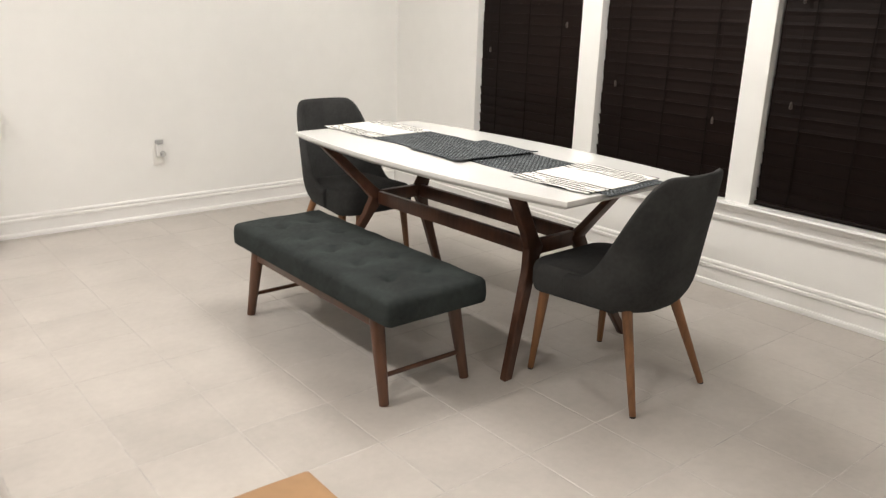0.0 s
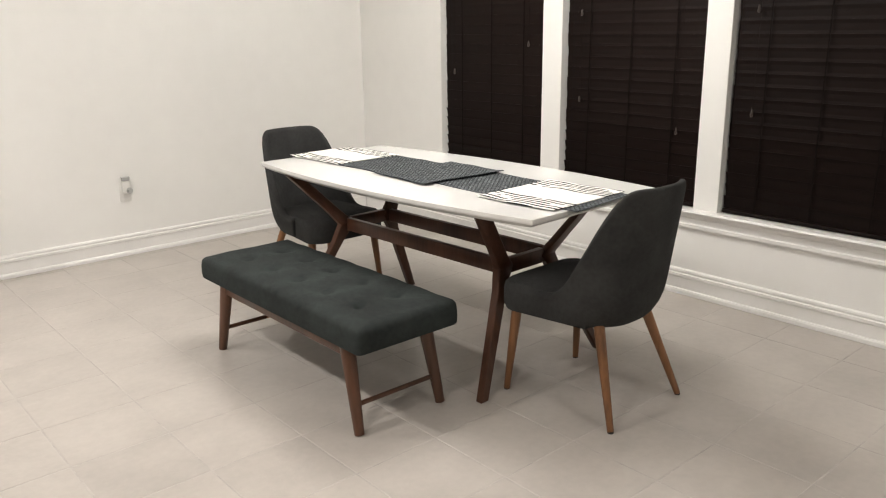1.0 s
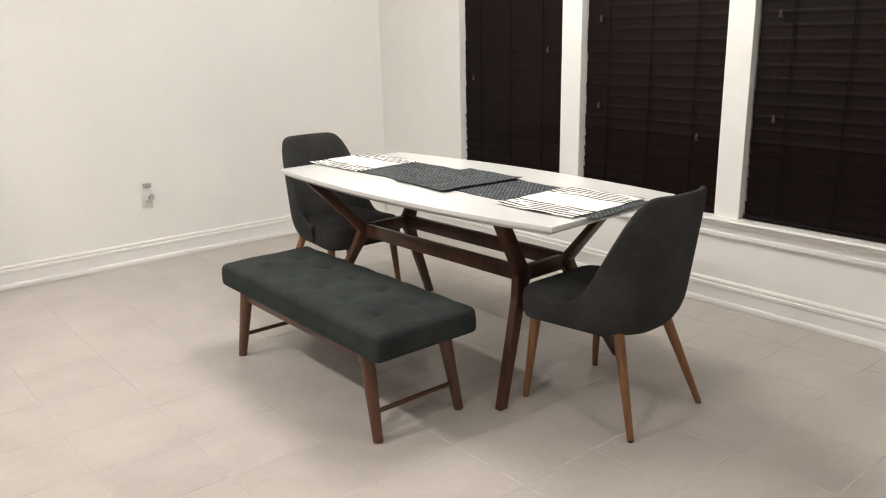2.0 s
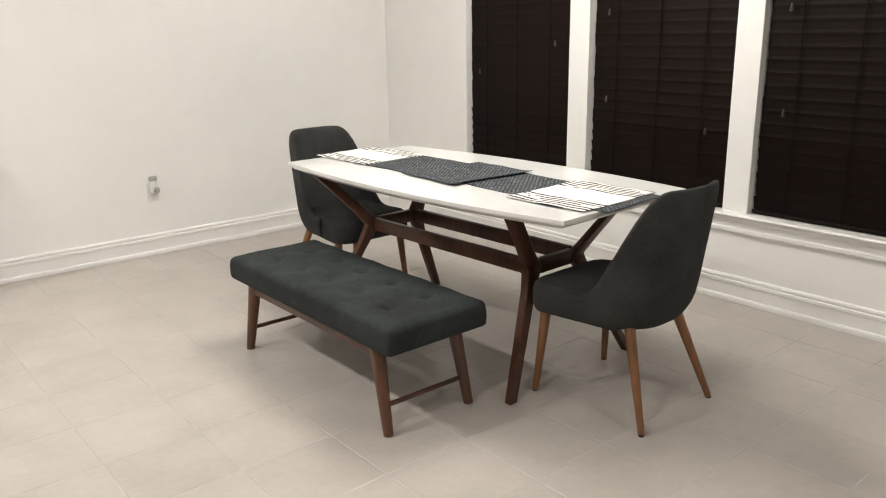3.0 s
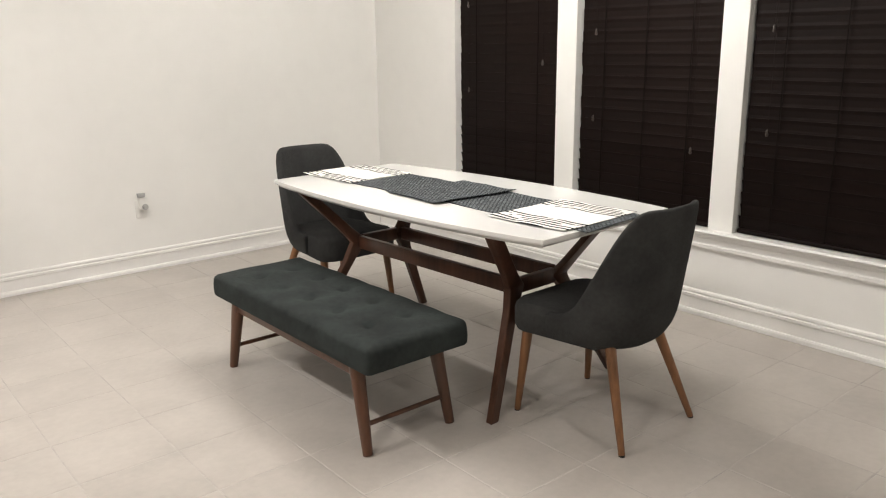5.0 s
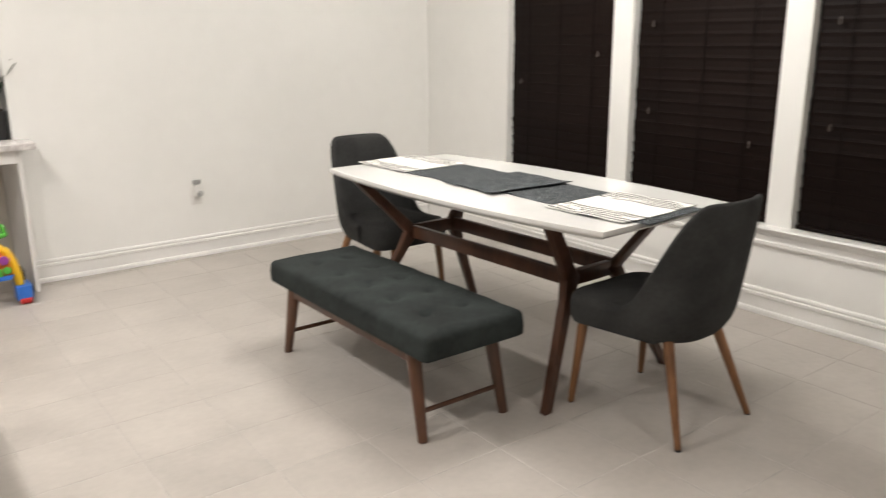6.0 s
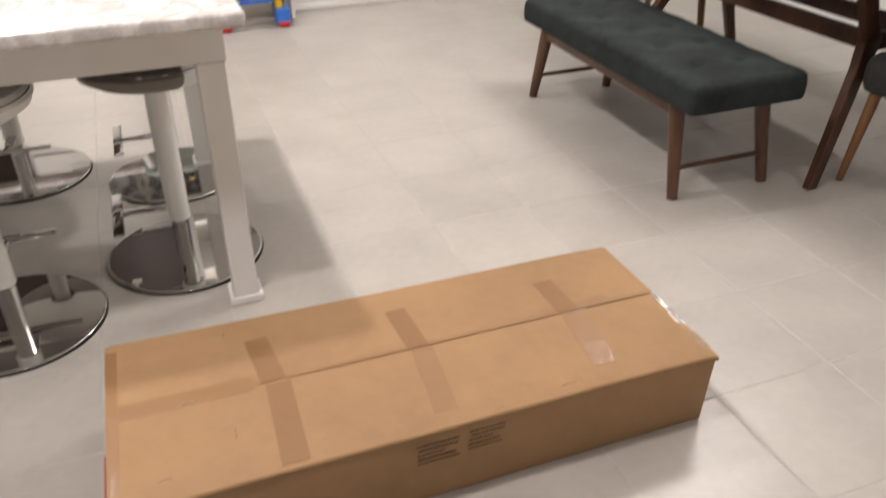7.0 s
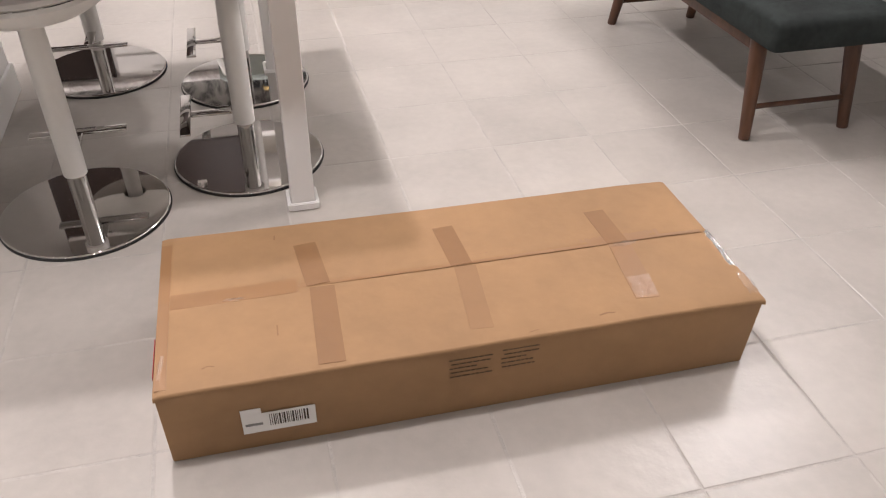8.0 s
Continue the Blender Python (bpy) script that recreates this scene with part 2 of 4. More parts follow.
def add_box(bm, a, b, bev=0.0, seg=2):
    vs = [bm.verts.new((x, y, z)) for z in (a[2], b[2]) for y in (a[1], b[1]) for x in (a[0], b[0])]
    fs = [bm.faces.new([vs[i] for i in f]) for f in
          ((0, 2, 3, 1), (4, 5, 7, 6), (0, 1, 5, 4), (1, 3, 7, 5), (3, 2, 6, 7), (2, 0, 4, 6))]
    if bev:
        es = list({e for f in fs for e in f.edges})
        bmesh.ops.bevel(bm, geom=es, offset=bev, segments=seg, affect="EDGES", profile=0.5)
    return bm


def box(a, b, bev=0.0, seg=2):
    return add_box(bmesh.new(), a, b, bev, seg)


def add_rod(bm, p, q, r0, r1=None, n=14, bev=0.0, sx=1.0):
    """A tapered round bar from p to q; sx flattens it."""
    r1 = r0 if r1 is None else r1
    p, q = Vector(p), Vector(q)
    z = (q - p).normalized()
    ref = Vector((0, 1, 0)) if abs(z.y) < 0.9 else Vector((1, 0, 0))
    x = z.cross(ref).normalized()
    y = z.cross(x)
    L = (q - p).length
    rows = [(0, max(r0 - bev, 1e-4)), (bev, r0), (L - bev, r1), (L, max(r1 - bev, 1e-4))] if bev else [(0, r0), (L, r1)]
    rings = []
    for d, r in rows:
        rings.append([bm.verts.new(p + z * d + x * (r * sx * math.cos(2 * math.pi * i / n)) + y * (r * math.sin(2 * math.pi * i / n))) for i in range(n)])
    for a, b in zip(rings, rings[1:]):
        for i in range(n):
            bm.faces.new((a[i], a[(i + 1) % n], b[(i + 1) % n], b[i]))
    bm.faces.new(rings[0][::-1])
    bm.faces.new(rings[-1])
    return bm


def rod(p, q, r0, r1=None, n=14, bev=0.0, sx=1.0):
    return add_rod(bmesh.new(), p, q, r0, r1, n, bev, sx)


def lathe(rows, n=32, closed=True):
    """Turned shape from rows of (radius, z)."""
    bm = bmesh.new()
    rings = [[bm.verts.new((r * math.cos(2 * math.pi * i / n), r * math.sin(2 * math.pi * i / n), z)) for i in range(n)] for r, z in rows]
    for a, b in zip(rings, rings[1:]):
        for i in range(n):
            bm.faces.new((a[i], a[(i + 1) % n], b[(i + 1) % n], b[i]))
    if closed:
        bm.faces.new(rings[0][::-1])
        bm.faces.new(rings[-1])
    return bm


def prism(pts, h0, h1, axis="z", bev=0.0):
    """A flat outline pushed along an axis from h0 to h1."""
    bm = bmesh.new()

    def place(u, v, h):
        return {"z": (u, v, h), "y": (u, h, v), "x": (h, u, v)}[axis]
    a = [bm.verts.new(place(u, v, h0)) for u, v in pts]
    b = [bm.verts.new(place(u, v, h1)) for u, v in pts]
    n = len(pts)
    for i in range(n):
        bm.faces.new((a[i], a[(i + 1) % n], b[(i + 1) % n], b[i]))
    f0, f1 = bm.faces.new(a[::-1]), bm.faces.new(b)
    if bev:
        es = list({e for f in (f0, f1) for e in f.edges})
        bmesh.ops.bevel(bm, geom=es, offset=bev, segments=2, affect="EDGES", profile=0.5)
    return bm


def sweep(pts, w, h, up=(0, 0, 1), closed=False):
    """A rectangular bar along points; w across, h along up."""
    bm = bmesh.new()
    pts = [Vector(p) for p in pts]
    up = Vector(up)
    n = len(pts)
    rings = []
    for i, p in enumerate(pts):
        a = pts[(i - 1) % n] if (i or closed) else p
        b = pts[(i + 1) % n] if (i < n - 1 or closed) else p
        t = (b - a).normalized()
        s = t.cross(up).normalized()
        u = s.cross(t).normalized()
        rings.append([bm.verts.new(p + s * (w / 2 * i1) + u * (h / 2 * i2)) for i1, i2 in ((-1, -1), (1, -1), (1, 1), (-1, 1))])
    pairs = list(zip(rings, rings[1:])) + ([(rings[-1], rings[0])] if closed else [])
    for a, b in pairs:
        for i in range(4):
            bm.faces.new((a[i], a[(i + 1) % 4], b[(i + 1) % 4], b[i]))
    if not closed:
        bm.faces.new(rings[0][::-1])
        bm.faces.new(rings[-1])
    return bm


def rounded(hx, hy, r, n=6):
    """Outline of a rectangle with round corners."""
    out = []
    for cx, cy, a0 in ((hx - r, hy - r, 0), (-hx + r, hy - r, 90), (-hx + r, -hy + r, 180), (hx - r, -hy + r, 270)):
        out += [(cx + r * math.cos(radians(a0 + 90 * i / n)), cy + r * math.sin(radians(a0 + 90 * i / n))) for i in range(n + 1)]
    return out


def subsurf(ob, level=1):
    s = ob.modifiers.new("smooth", "SUBSURF")
    s.levels = s.render_levels = level
    return ob


# ---- the room ----
XW, YW = 4.836, 5.871          # faces of the window wall and the far wall
XL, YB = -3.2, -2.0            # kitchen side and rear
AX, AY = 1.868, 6.366            # alcove's side and back
WIN = [(3.998, 4.932), (2.912, 3.848), (1.857, 2.774)]
SILL, HEAD = 0.478, 2.36


def structure(name, bm, material, label, smooth=False):
    return tagged(link(name, bm, material, smooth), label, "", "", "structure")


bm = bmesh.new()
T = 0.16
add_box(bm, (XW, YB, 0), (XW + T, YW + T, SILL - 0.02))
add_box(bm, (XW, YB, HEAD), (XW + T, YW + T, CEIL))
edges = [YB] + [v for w in reversed(WIN) for v in w] + [YW + T]
for a, b in zip(edges[0::2], edges[1::2]):
    add_box(bm, (XW, a, SILL - 0.02), (XW + T, b, HEAD))
structure("wall_east", bm, M_WALL, "off-white painted wall with three windows")
structure("wall_north", box((AX, YW, 0), (XW, YW + T, CEIL)), M_WALL, "plain warm off-white painted wall")
bm = bmesh.new()
add_box(bm, (AX, YW + T, 0), (AX + 0.12, AY, CEIL))
add_box(bm, (XL, AY, 0), (AX + 0.12, AY + T, CEIL))
structure("wall_alcove", bm, M_WALL, "off-white painted walls of the desk alcove")
structure("wall_west", box((XL - T, YB, 0), (XL, AY + T, CEIL)), M_WALL, "plain off-white painted kitchen wall")
structure("wall_south", box((XL - T, YB - T, 0), (XW + T, YB, CEIL)), M_WALL, "plain off-white painted rear wall")
structure("ceiling", box((XL - T, YB - T, CEIL), (XW + T, AY + T, CEIL + 0.12)), M_CEIL, "white painted ceiling")
floor = structure("floor", box((XL - T, YB - T, -0.12), (XW + T, AY + T, -0.0009)), M_GROUT, "square beige-grey porcelain tiles with pale grout")
structure("ground", box((-40, -40, -0.5), (40, 40, -0.4)), M_NIGHT, "dark ground outside at night")

# mouldings: profiles as (distance from the wall, height)
BASE = [(0, 0), (0.026, 0), (0.026, 0.018), (0.022, 0.027), (0.014, 0.030), (0.014, 0.094), (0.020, 0.098), (0.020, 0.112),
        (0.012, 0.116), (0.012, 0.122), (0.016, 0.126), (0.013, 0.135), (0.004, 0.140), (0, 0.140)]
APRON = [(0, 0.366), (0.010, 0.366), (0.014, 0.374), (0.022, 0.380), (0.022, 0.395), (0.014, 0.401), (0.014, 0.429), (0.020, 0.435),
         (0.028, 0.439), (0.036, 0.453), (0.036, 0.457), (0.050, 0.461), (0.054, 0.469), (0.050, 0.478), (0, 0.478)]


def moulding(name, prof, wall, a, b, label):
    bm = bmesh.new()
    ring = []
    for s in (a, b):
        ring.append([bm.verts.new((XW - d, s, z) if wall == "E" else (s, YW - d, z)) for d, z in prof])
    n = len(prof)
    for i in range(n):
        bm.faces.new((ring[0][i], ring[0][(i + 1) % n], ring[1][(i + 1) % n], ring[1][i]))
    bm.faces.new(ring[0][::-1])
    bm.faces.new(ring[1])
    return structure(name, bm, M_TRIM, label)


moulding("baseboard_1", BASE, "E", YB, YW, "glossy white moulded baseboard")
moulding("baseboard_2", BASE, "N", AX, XW - 0.027, "glossy white moulded baseboard")
moulding("trim_1", APRON, "E", YB + 0.4, 5.02, "white moulded window sill and apron")

for i, (a, b) in enumerate(WIN):
    w = tagged(new("window_%d" % (i + 1)), "white-framed sash window dark with night", "window", "", "structure")
    w.matrix_basis = pose(XW + 0.115, (a + b) / 2, SILL)
    hw, hh = (b - a) / 2, HEAD - SILL
    bm = bmesh.new()
    for u0, u1, v0, v1 in ((-hw, hw, -0.02, 0.05), (-hw, hw, hh - 0.05, hh), (-hw, -hw + 0.05, 0.05, hh - 0.05), (hw - 0.05, hw, 0.05, hh - 0.05),
                           (-hw + 0.05, hw - 0.05, hh / 2 - 0.02, hh / 2 + 0.02)):
        add_box(bm, (-0.02, u0, v0), (0.04, u1, v1))
    part("window_frame", bm, M_TRIM, w, "", False)
    for v0, v1 in ((0.05, hh / 2 - 0.02), (hh / 2 + 0.02, hh - 0.05)):
        pane = part("pane", box((0.006, -hw + 0.05, v0), (0.012, hw - 0.05, v1)), M_CLEAR, w, "", False)
    part("window_sill", box((-0.115, -hw, -0.02), (-0.02, hw, -0.001)), M_TRIM, w, "", False)


# ---- ceiling lamps ----
def downlight(x, y, watts):
    t = thing("recessed_downlight", pose(x, y, CEIL), "round white recessed ceiling downlight, lit warm", "ceiling light", "ceiling downlights")
    part("trim_ring", lathe([(0.075, 0.0), (0.098, 0.0), (0.098, -0.006), (0.090, -0.010), (0.075, -0.004)], 32, False), M_WHITE, t)
    part("lens", lathe([(0.073, -0.001), (0.073, -0.003), (0.03, -0.004)], 24), M_LENS, t, "glowing lens")
    d = bpy.data.lights.new("downlight", "AREA")
    d.shape, d.size, d.energy, d.color = "DISK", 0.16, watts, WARM
    d.spread = radians(150)
    o = new("downlight_lamp", d)
    o.parent = t
    o.location = (0, 0, -0.02)


for x, y, p in LAMPS:
    downlight(x, y, p)

t = thing("pendant_lamp", pose(GLOBE[0], GLOBE[1], CEIL), "large round white pendant globe lit over the dining table", "lamp")
part("canopy", lathe([(0.060, 0.0), (0.060, -0.012), (0.03, -0.024), (0.008, -0.026)], 24), M_CHROME, t)
drop = GLOBE[2] - CEIL
part("stem", rod((0, 0, -0.026), (0, 0, drop + GLOBE_R), 0.006), M_CHROME, t)
part("cap", lathe([(0.12, drop + GLOBE_R * 0.94), (0.10, drop + GLOBE_R * 0.97), (0.008, drop + GLOBE_R)], 20), M_CHROME, t)
arc = [math.pi * (0.125 + 0.855 * i / 11) for i in range(12)]
part("globe", lathe([(GLOBE_R * math.sin(a), drop + GLOBE_R * math.cos(a)) for a in arc], 24), M_GLOBE, t, "glowing white globe")


# ---- window blinds ----
PITCH = 0.062


def blind(a, b, tassels):
    hw = (b - a) / 2 - 0.012
    t = thing("window_blind", pose(XW + 0.045, (a + b) / 2, SILL), "closed dark espresso wooden slat blind in the window recess", "blind", "window blinds")
    part("bottom_rail", box((-0.020, -hw, 0.003), (0.020, hw, 0.024), 0.004), M_BLIND, t)
    bm = prism([(0.0, -0.0335), (0.0025, -0.015), (0.0025, 0.015), (0.0, 0.0335), (-0.0028, 0.0335), (-0.0003, 0.015), (-0.0003, -0.015), (-0.0028, -0.0335)], -hw, hw, "y")
    slat = None
    z = 0.058
    rng = random.Random(int(a * 100))
    while z < HEAD - SILL - 0.08:
        m = pose(0, rng.uniform(-0.003, 0.003), z, 0, (-11 if z < 0.40 else -2.5) + rng.uniform(-0.7, 0.7), 0)
        if slat is None:
            slat = part("slat", bm, M_BLIND, t, "", False)
            slat.matrix_basis = m
        else:
            share("slat", slat, t, m)
        z += PITCH
    part("head_rail", box((-0.028, -hw, HEAD - SILL - 0.06), (0.028, hw, HEAD - SILL - 0.004), 0.003), M_BLIND, t)
    for u in (-hw * 0.62, 0, hw * 0.62):
        part("ladder_cord", box((-0.0165, u - 0.003, 0.02), (-0.0145, u + 0.003, HEAD - SILL - 0.06)), M_CORD, t, "", False)
    for y, z in tassels:
        u, v = y - (a + b) / 2, z - SILL
        part("pull_cord", rod((-0.026, u, v + 0.014), (-0.026, u, HEAD - SILL - 0.05), 0.0007, None, 6), M_CORD, t)
        tb = lathe([(0.0022, 0.019), (0.0042, 0.016), (0.0058, 0.004), (0.0078, -0.009), (0.0066, -0.015), (0.003, -0.017)], 12)
        bmesh.ops.translate(tb, verts=tb.verts, vec=(-0.030, u, v))
        part("tassel", tb, M_TASSEL, t)


blind(*WIN[0], [(4.809, 1.133), (4.812, 1.690), (4.128, 1.320)])
blind(*WIN[1], [(3.718, 1.007), (3.717, 1.494), (3.057, 0.875)])
blind(*WIN[2], [(2.642, 0.999), (2.652, 1.490)])

# ---- wall outlet with a plugged-in freshener ----
t = thing("wall_outlet", pose(2.905, YW, 0.415), "white double wall outlet with a small plug-in freshener", "outlet")
part("plate", prism(rounded(0.036, 0.059, 0.006), -0.006, 0, "y", 0.002), M_WHITE, t)
for z in (0.024, -0.026):
    part("socket", prism([(u, v + z) for u, v in rounded(0.016, 0.017, 0.008)], -0.009, -0.006, "y"), M_WHITE, t)
plug = part("plug_body", prism([(u, v + 0.040) for u, v in rounded(0.019, 0.040, 0.010)], -0.042, -0.0095, "y", 0.006), M_WHITE, t, "white plug-in body")
part("scent_cap", prism([(-0.022, 0.082), (0.022, 0.082), (0.026, 0.108), (-0.024, 0.108)], -0.046, -0.014, "y", 0.005), M_LTGREY, plug, "grey scent cap")
part("dial", rod((0.014, -0.052, 0.018), (0.014, -0.043, 0.018), 0.021, 0.018, 20, 0.003), M_LTGREY, plug, "grey round dial")
part("button", box((-0.004, -0.0545, 0.008), (0.008, -0.0525, 0.024), 0.001), M_GREY, plug, "dark button", False)


# ---- dining table ----
def dining_table():
    t = thing("dining_table", pose(3.482, 3.420, 0, 0, 0, 2.0), "white lacquered boat-shaped top on dark walnut bent-leg trestle base", "table")
    H = 0.78
    L, E, MID = 0.900, 0.386, 0.464
    side = [(E + (MID - E) * (1 - (2 * i / 20 - 1) ** 2), -L + 2 * L * i / 20) for i in range(21)]
    outline = [(x, y) for x, y in side] + [(-x, y) for x, y in reversed(side)]
    bm = bmesh.new()
    rows = [(0.955, H - 0.034), (0.994, H - 0.020), (1.0, H - 0.014), (1.0, H - 0.003), (0.997, H)]
    rings = [[bm.verts.new((x * k, y * (1 - (1 - k) * 0.6), z)) for x, y in outline] for k, z in rows]
    n = len(outline)
    for a, b in zip(rings, rings[1:]):
        for i in range(n):
            bm.faces.new((a[i], a[(i + 1) % n], b[(i + 1) % n], b[i]))
    bm.faces.new(rings[0][::-1])
    bm.faces.new(rings[-1])
    part("tabletop", bm, M_LACQ, t, "white lacquered top with a bevelled underside", False)
    for sy in (-1, 1):
        for sx in (-1, 1):
            foot, knee, top = Vector((sx * 0.384, sy * 0.655, 0)), Vector((sx * 0.136, sy * 0.535, 0.480)), Vector((sx * 0.370, sy * 0.645, H - 0.034))
            bm = bmesh.new()
            rings = []
            for p, w, d in ((foot, 0.042, 0.034), (foot.lerp(knee, 0.82), 0.057, 0.038), (knee, 0.090, 0.038), (knee.lerp(top, 0.25), 0.070, 0.038), (top, 0.066, 0.036)):
                rings.append([bm.verts.new(p + Vector((i * w / 2, j * d / 2, 0))) for i, j in ((-1, -1), (1, -1), (1, 1), (-1, 1))])
            for a, b in zip(rings, rings[1:]):
                for i in range(4):
                    bm.faces.new((a[i], a[(i + 1) % 4], b[(i + 1) % 4], b[i]))
            bm.faces.new(rings[0][::-1])
            bm.faces.new(rings[-1])
            bmesh.ops.bevel(bm, geom=[e for e in bm.edges], offset=0.004, segments=1, affect="EDGES")
            part("leg", bm, M_WALNUT_D, t)
        part("cross_rail", box((-0.108, sy * 0.535 - 0.016, 0.447), (0.108, sy * 0.535 + 0.016, 0.510), 0.004), M_WALNUT_D, t)
        part("top_rail", box((-0.365, sy * 0.630 - 0.02, H - 0.056), (0.365, sy * 0.630 + 0.02, H - 0.0345), 0.003), M_WALNUT_D, t)
    for sx in (-1, 1):
        part("stretcher", box((sx * 0.136 - 0.014, -0.515, 0.446), (sx * 0.136 + 0.014, 0.515, 0.511), 0.004), M_WALNUT_D, t)


dining_table()


# ---- placemats ----
def placemat(x, y, hx, hy, turn, z, material, label, seed):
    t = tagged(link("placemat", mat_mesh(hx, hy, seed), material, True), label, "placemat", "placemats on the table")
    t.matrix_basis = pose(x, y, z, 0, 0, turn)
    return t


def mat_mesh(hx, hy, seed, n=14):
    bm = bmesh.new()
    rng = random.Random(seed)
    k = [rng.uniform(0, 6) for _ in range(4)]

    def pt(i, j, dz):
        u, v = 2 * i / n - 1, 2 * j / n - 1
        x = hx * u + 0.004 * math.sin(3 * v + k[0]) * abs(u)
        y = hy * v + 0.004 * math.sin(3 * u + k[1]) * abs(v)
        w = 0.0008 * (1 + math.sin(9 * u + k[2]) * math.sin(7 * v + k[3]))
        lip = 0.007 * max(0, -v - 0.72) / 0.28 if seed == 3 else 0
        return (x, y, dz + w + lip)
    top = [[bm.verts.new(pt(i, j, 0.0026)) for j in range(n + 1)] for i in range(n + 1)]
    bot = [[bm.verts.new(pt(i, j, 0.0)) for j in range(n + 1)] for i in range(n + 1)]
    for i in range(n):
        for j in range(n):
            bm.faces.new((top[i][j], top[i + 1][j], top[i + 1][j + 1], top[i][j + 1]))
            bm.faces.new((bot[i][j], bot[i][j + 1], bot[i + 1][j + 1], bot[i + 1][j]))
    for i in range(n):
        for g in ((0, 1), (n, -1)):
            j = g[0]
            bm.faces.new((top[i][j], bot[i][j], bot[i + 1][j], top[i + 1][j]))
            bm.faces.new((top[j][i], top[j][i + 1], bot[j][i + 1], bot[j][i]))
    return bm


DARK = "charcoal dotted woven cloth placemat lying flat on the table"
placemat(3.482, 3.735, 0.188, 0.208, 2.0, 0.7805, M_WEAVE, DARK, 1)
placemat(3.494, 3.120, 0.180, 0.188, -1.0, 0.7805, M_WEAVE, DARK, 2)
placemat(3.486, 3.408, 0.228, 0.190, -2.5, 0.7845, M_WEAVE, "charcoal dotted woven placemat overlapping two others", 3)
placemat(3.508, 2.610, 0.190, 0.118, 5.0, 0.7805, M_WEAVE, "charcoal woven placemat showing under a striped one", 4)
placemat(3.515, 4.245, 0.155, 0.125, 2.0, 0.7805, M_WEAVE, "charcoal woven placemat showing under a striped one", 5)
placemat(3.484, 2.735, 0.229, 0.190, 3.0, 0.7845, M_STRIPE, "white cloth placemat with thin black stripe bands", 6)
placemat(3.468, 4.155, 0.200, 0.212, 2.0, 0.7845, M_STRIPE, "white cloth placemat with thin black stripe bands", 7)


# ---- chairs ----
def dining_chair():
    """Faces +y, origin on the floor under the seat's middle."""
    t = thing("dining_chair", pose(0, 0, 0), "charcoal upholstered barrel-back dining chair with splayed walnut legs", "chair", "chairs at the table")
    # shell: a U in plan, high at the back and falling along the sides
    hw, yb, yf, r = 0.240, -0.230, 0.115, 0.204
    path = []
    N = 10
    for i in range(N):
        path.append((hw, yf + (yb + r - yf) * i / N, 1, 0))
    for i in range(9):
        a = radians(-90 * i / 8)
        path.append((hw - r + r * math.cos(a), yb + r + r * math.sin(a), math.cos(a), math.sin(a)))
    for i in range(1, 6):
        path.append(((hw - r) * (1 - i / 6 * 2) , yb, 0, -1))
    path += [(-x, y, -nx, ny) for x, y, nx, ny in reversed(path[:N + 9])]
    bm = bmesh.new()
    rings = []
    for x, y, nx, ny in path:
        g = min(1, max(0, (yf - y) / (yf - yb - 0.035)))
        s = g * g * (3 - 2 * g)
        top = 0.461 + 0.429 * s ** 2.0
        zb = 0.341 + 0.012 * (1 - g)
        th = 0.046 - 0.010 * s
        ring = []

        def at(z, off):
            k = max(0, (z - 0.346) / 0.52)
            lean = 0.073 * k * s ** 0.6
            tuck = -(0.012 + 0.034 * s) * max(0, (0.446 - z) / 0.10) ** 2
            slim = 1 + 0.050 * k
            return (x * slim + nx * (off + tuck), y - lean + ny * (off + tuck), z)
        M = 7
        for j in range(M + 1):
            ring.append(at(zb + (top - 0.016 - zb) * j / M, 0))
        ring.append(at(top - 0.004, -th * 0.22))
        ring.append(at(top, -th * 0.5))
        ring.append(at(top - 0.004, -th * 0.78))
        for j in range(M, -1, -1):
            ring.append(at(zb + 0.02 + (top - 0.036 - zb) * j / M, -th))
        rings.append([bm.verts.new(p) for p in ring])
    k = len(rings[0])
    for a, b in zip(rings, rings[1:]):
        for i in range(k):
            bm.faces.new((a[i], b[i], b[(i + 1) % k], a[(i + 1) % k]))
    bm.faces.new(rings[0])
    bm.faces.new(rings[-1][::-1])
    subsurf(part("backrest", bm, M_FELT, t, "charcoal wrapped back shell"), 1)
    # seat cushion
    bm = bmesh.new()
    rows = [(0.80, 0.343), (0.97, 0.348), (1.0, 0.371), (1.0, 0.426), (0.985, 0.448), (0.93, 0.464), (0.6, 0.474), (0.2, 0.476)]
    out = []
    for x, y in rounded(0.238, 0.255, 0.080, 7):
        y = max(y + 0.058, -0.160)
        wide = 0.238 if y > -0.026 else 0.016 + math.sqrt(0.204 ** 2 - (y + 0.026) ** 2)
        out.append((math.copysign(min(abs(x), wide), x), y))
    def under(x, y, z):
        """The lower part of the cushion draws in behind the shell."""
        if z < 0.43:
            y = max(y, -0.100)
            x = math.copysign(min(abs(x), 0.238 if y > 0.08 else 0.222 if y > 0.0 else 0.195), x)
        return x, y
    rings = []
    for q, z in rows:
        ring = [under(x, y, z) for x, y in out]
        rings.append([bm.verts.new((x * q, 0.050 + (y - 0.050) * q, z)) for x, y in ring])
    n = len(out)
    for a, b in zip(rings, rings[1:]):
        for i in range(n):
            bm.faces.new((a[i], a[(i + 1) % n], b[(i + 1) % n], b[i]))
    bm.faces.new(rings[0][::-1])
    bm.faces.new(rings[-1])
    part("seat", bm, M_FELT, t, "padded charcoal seat")
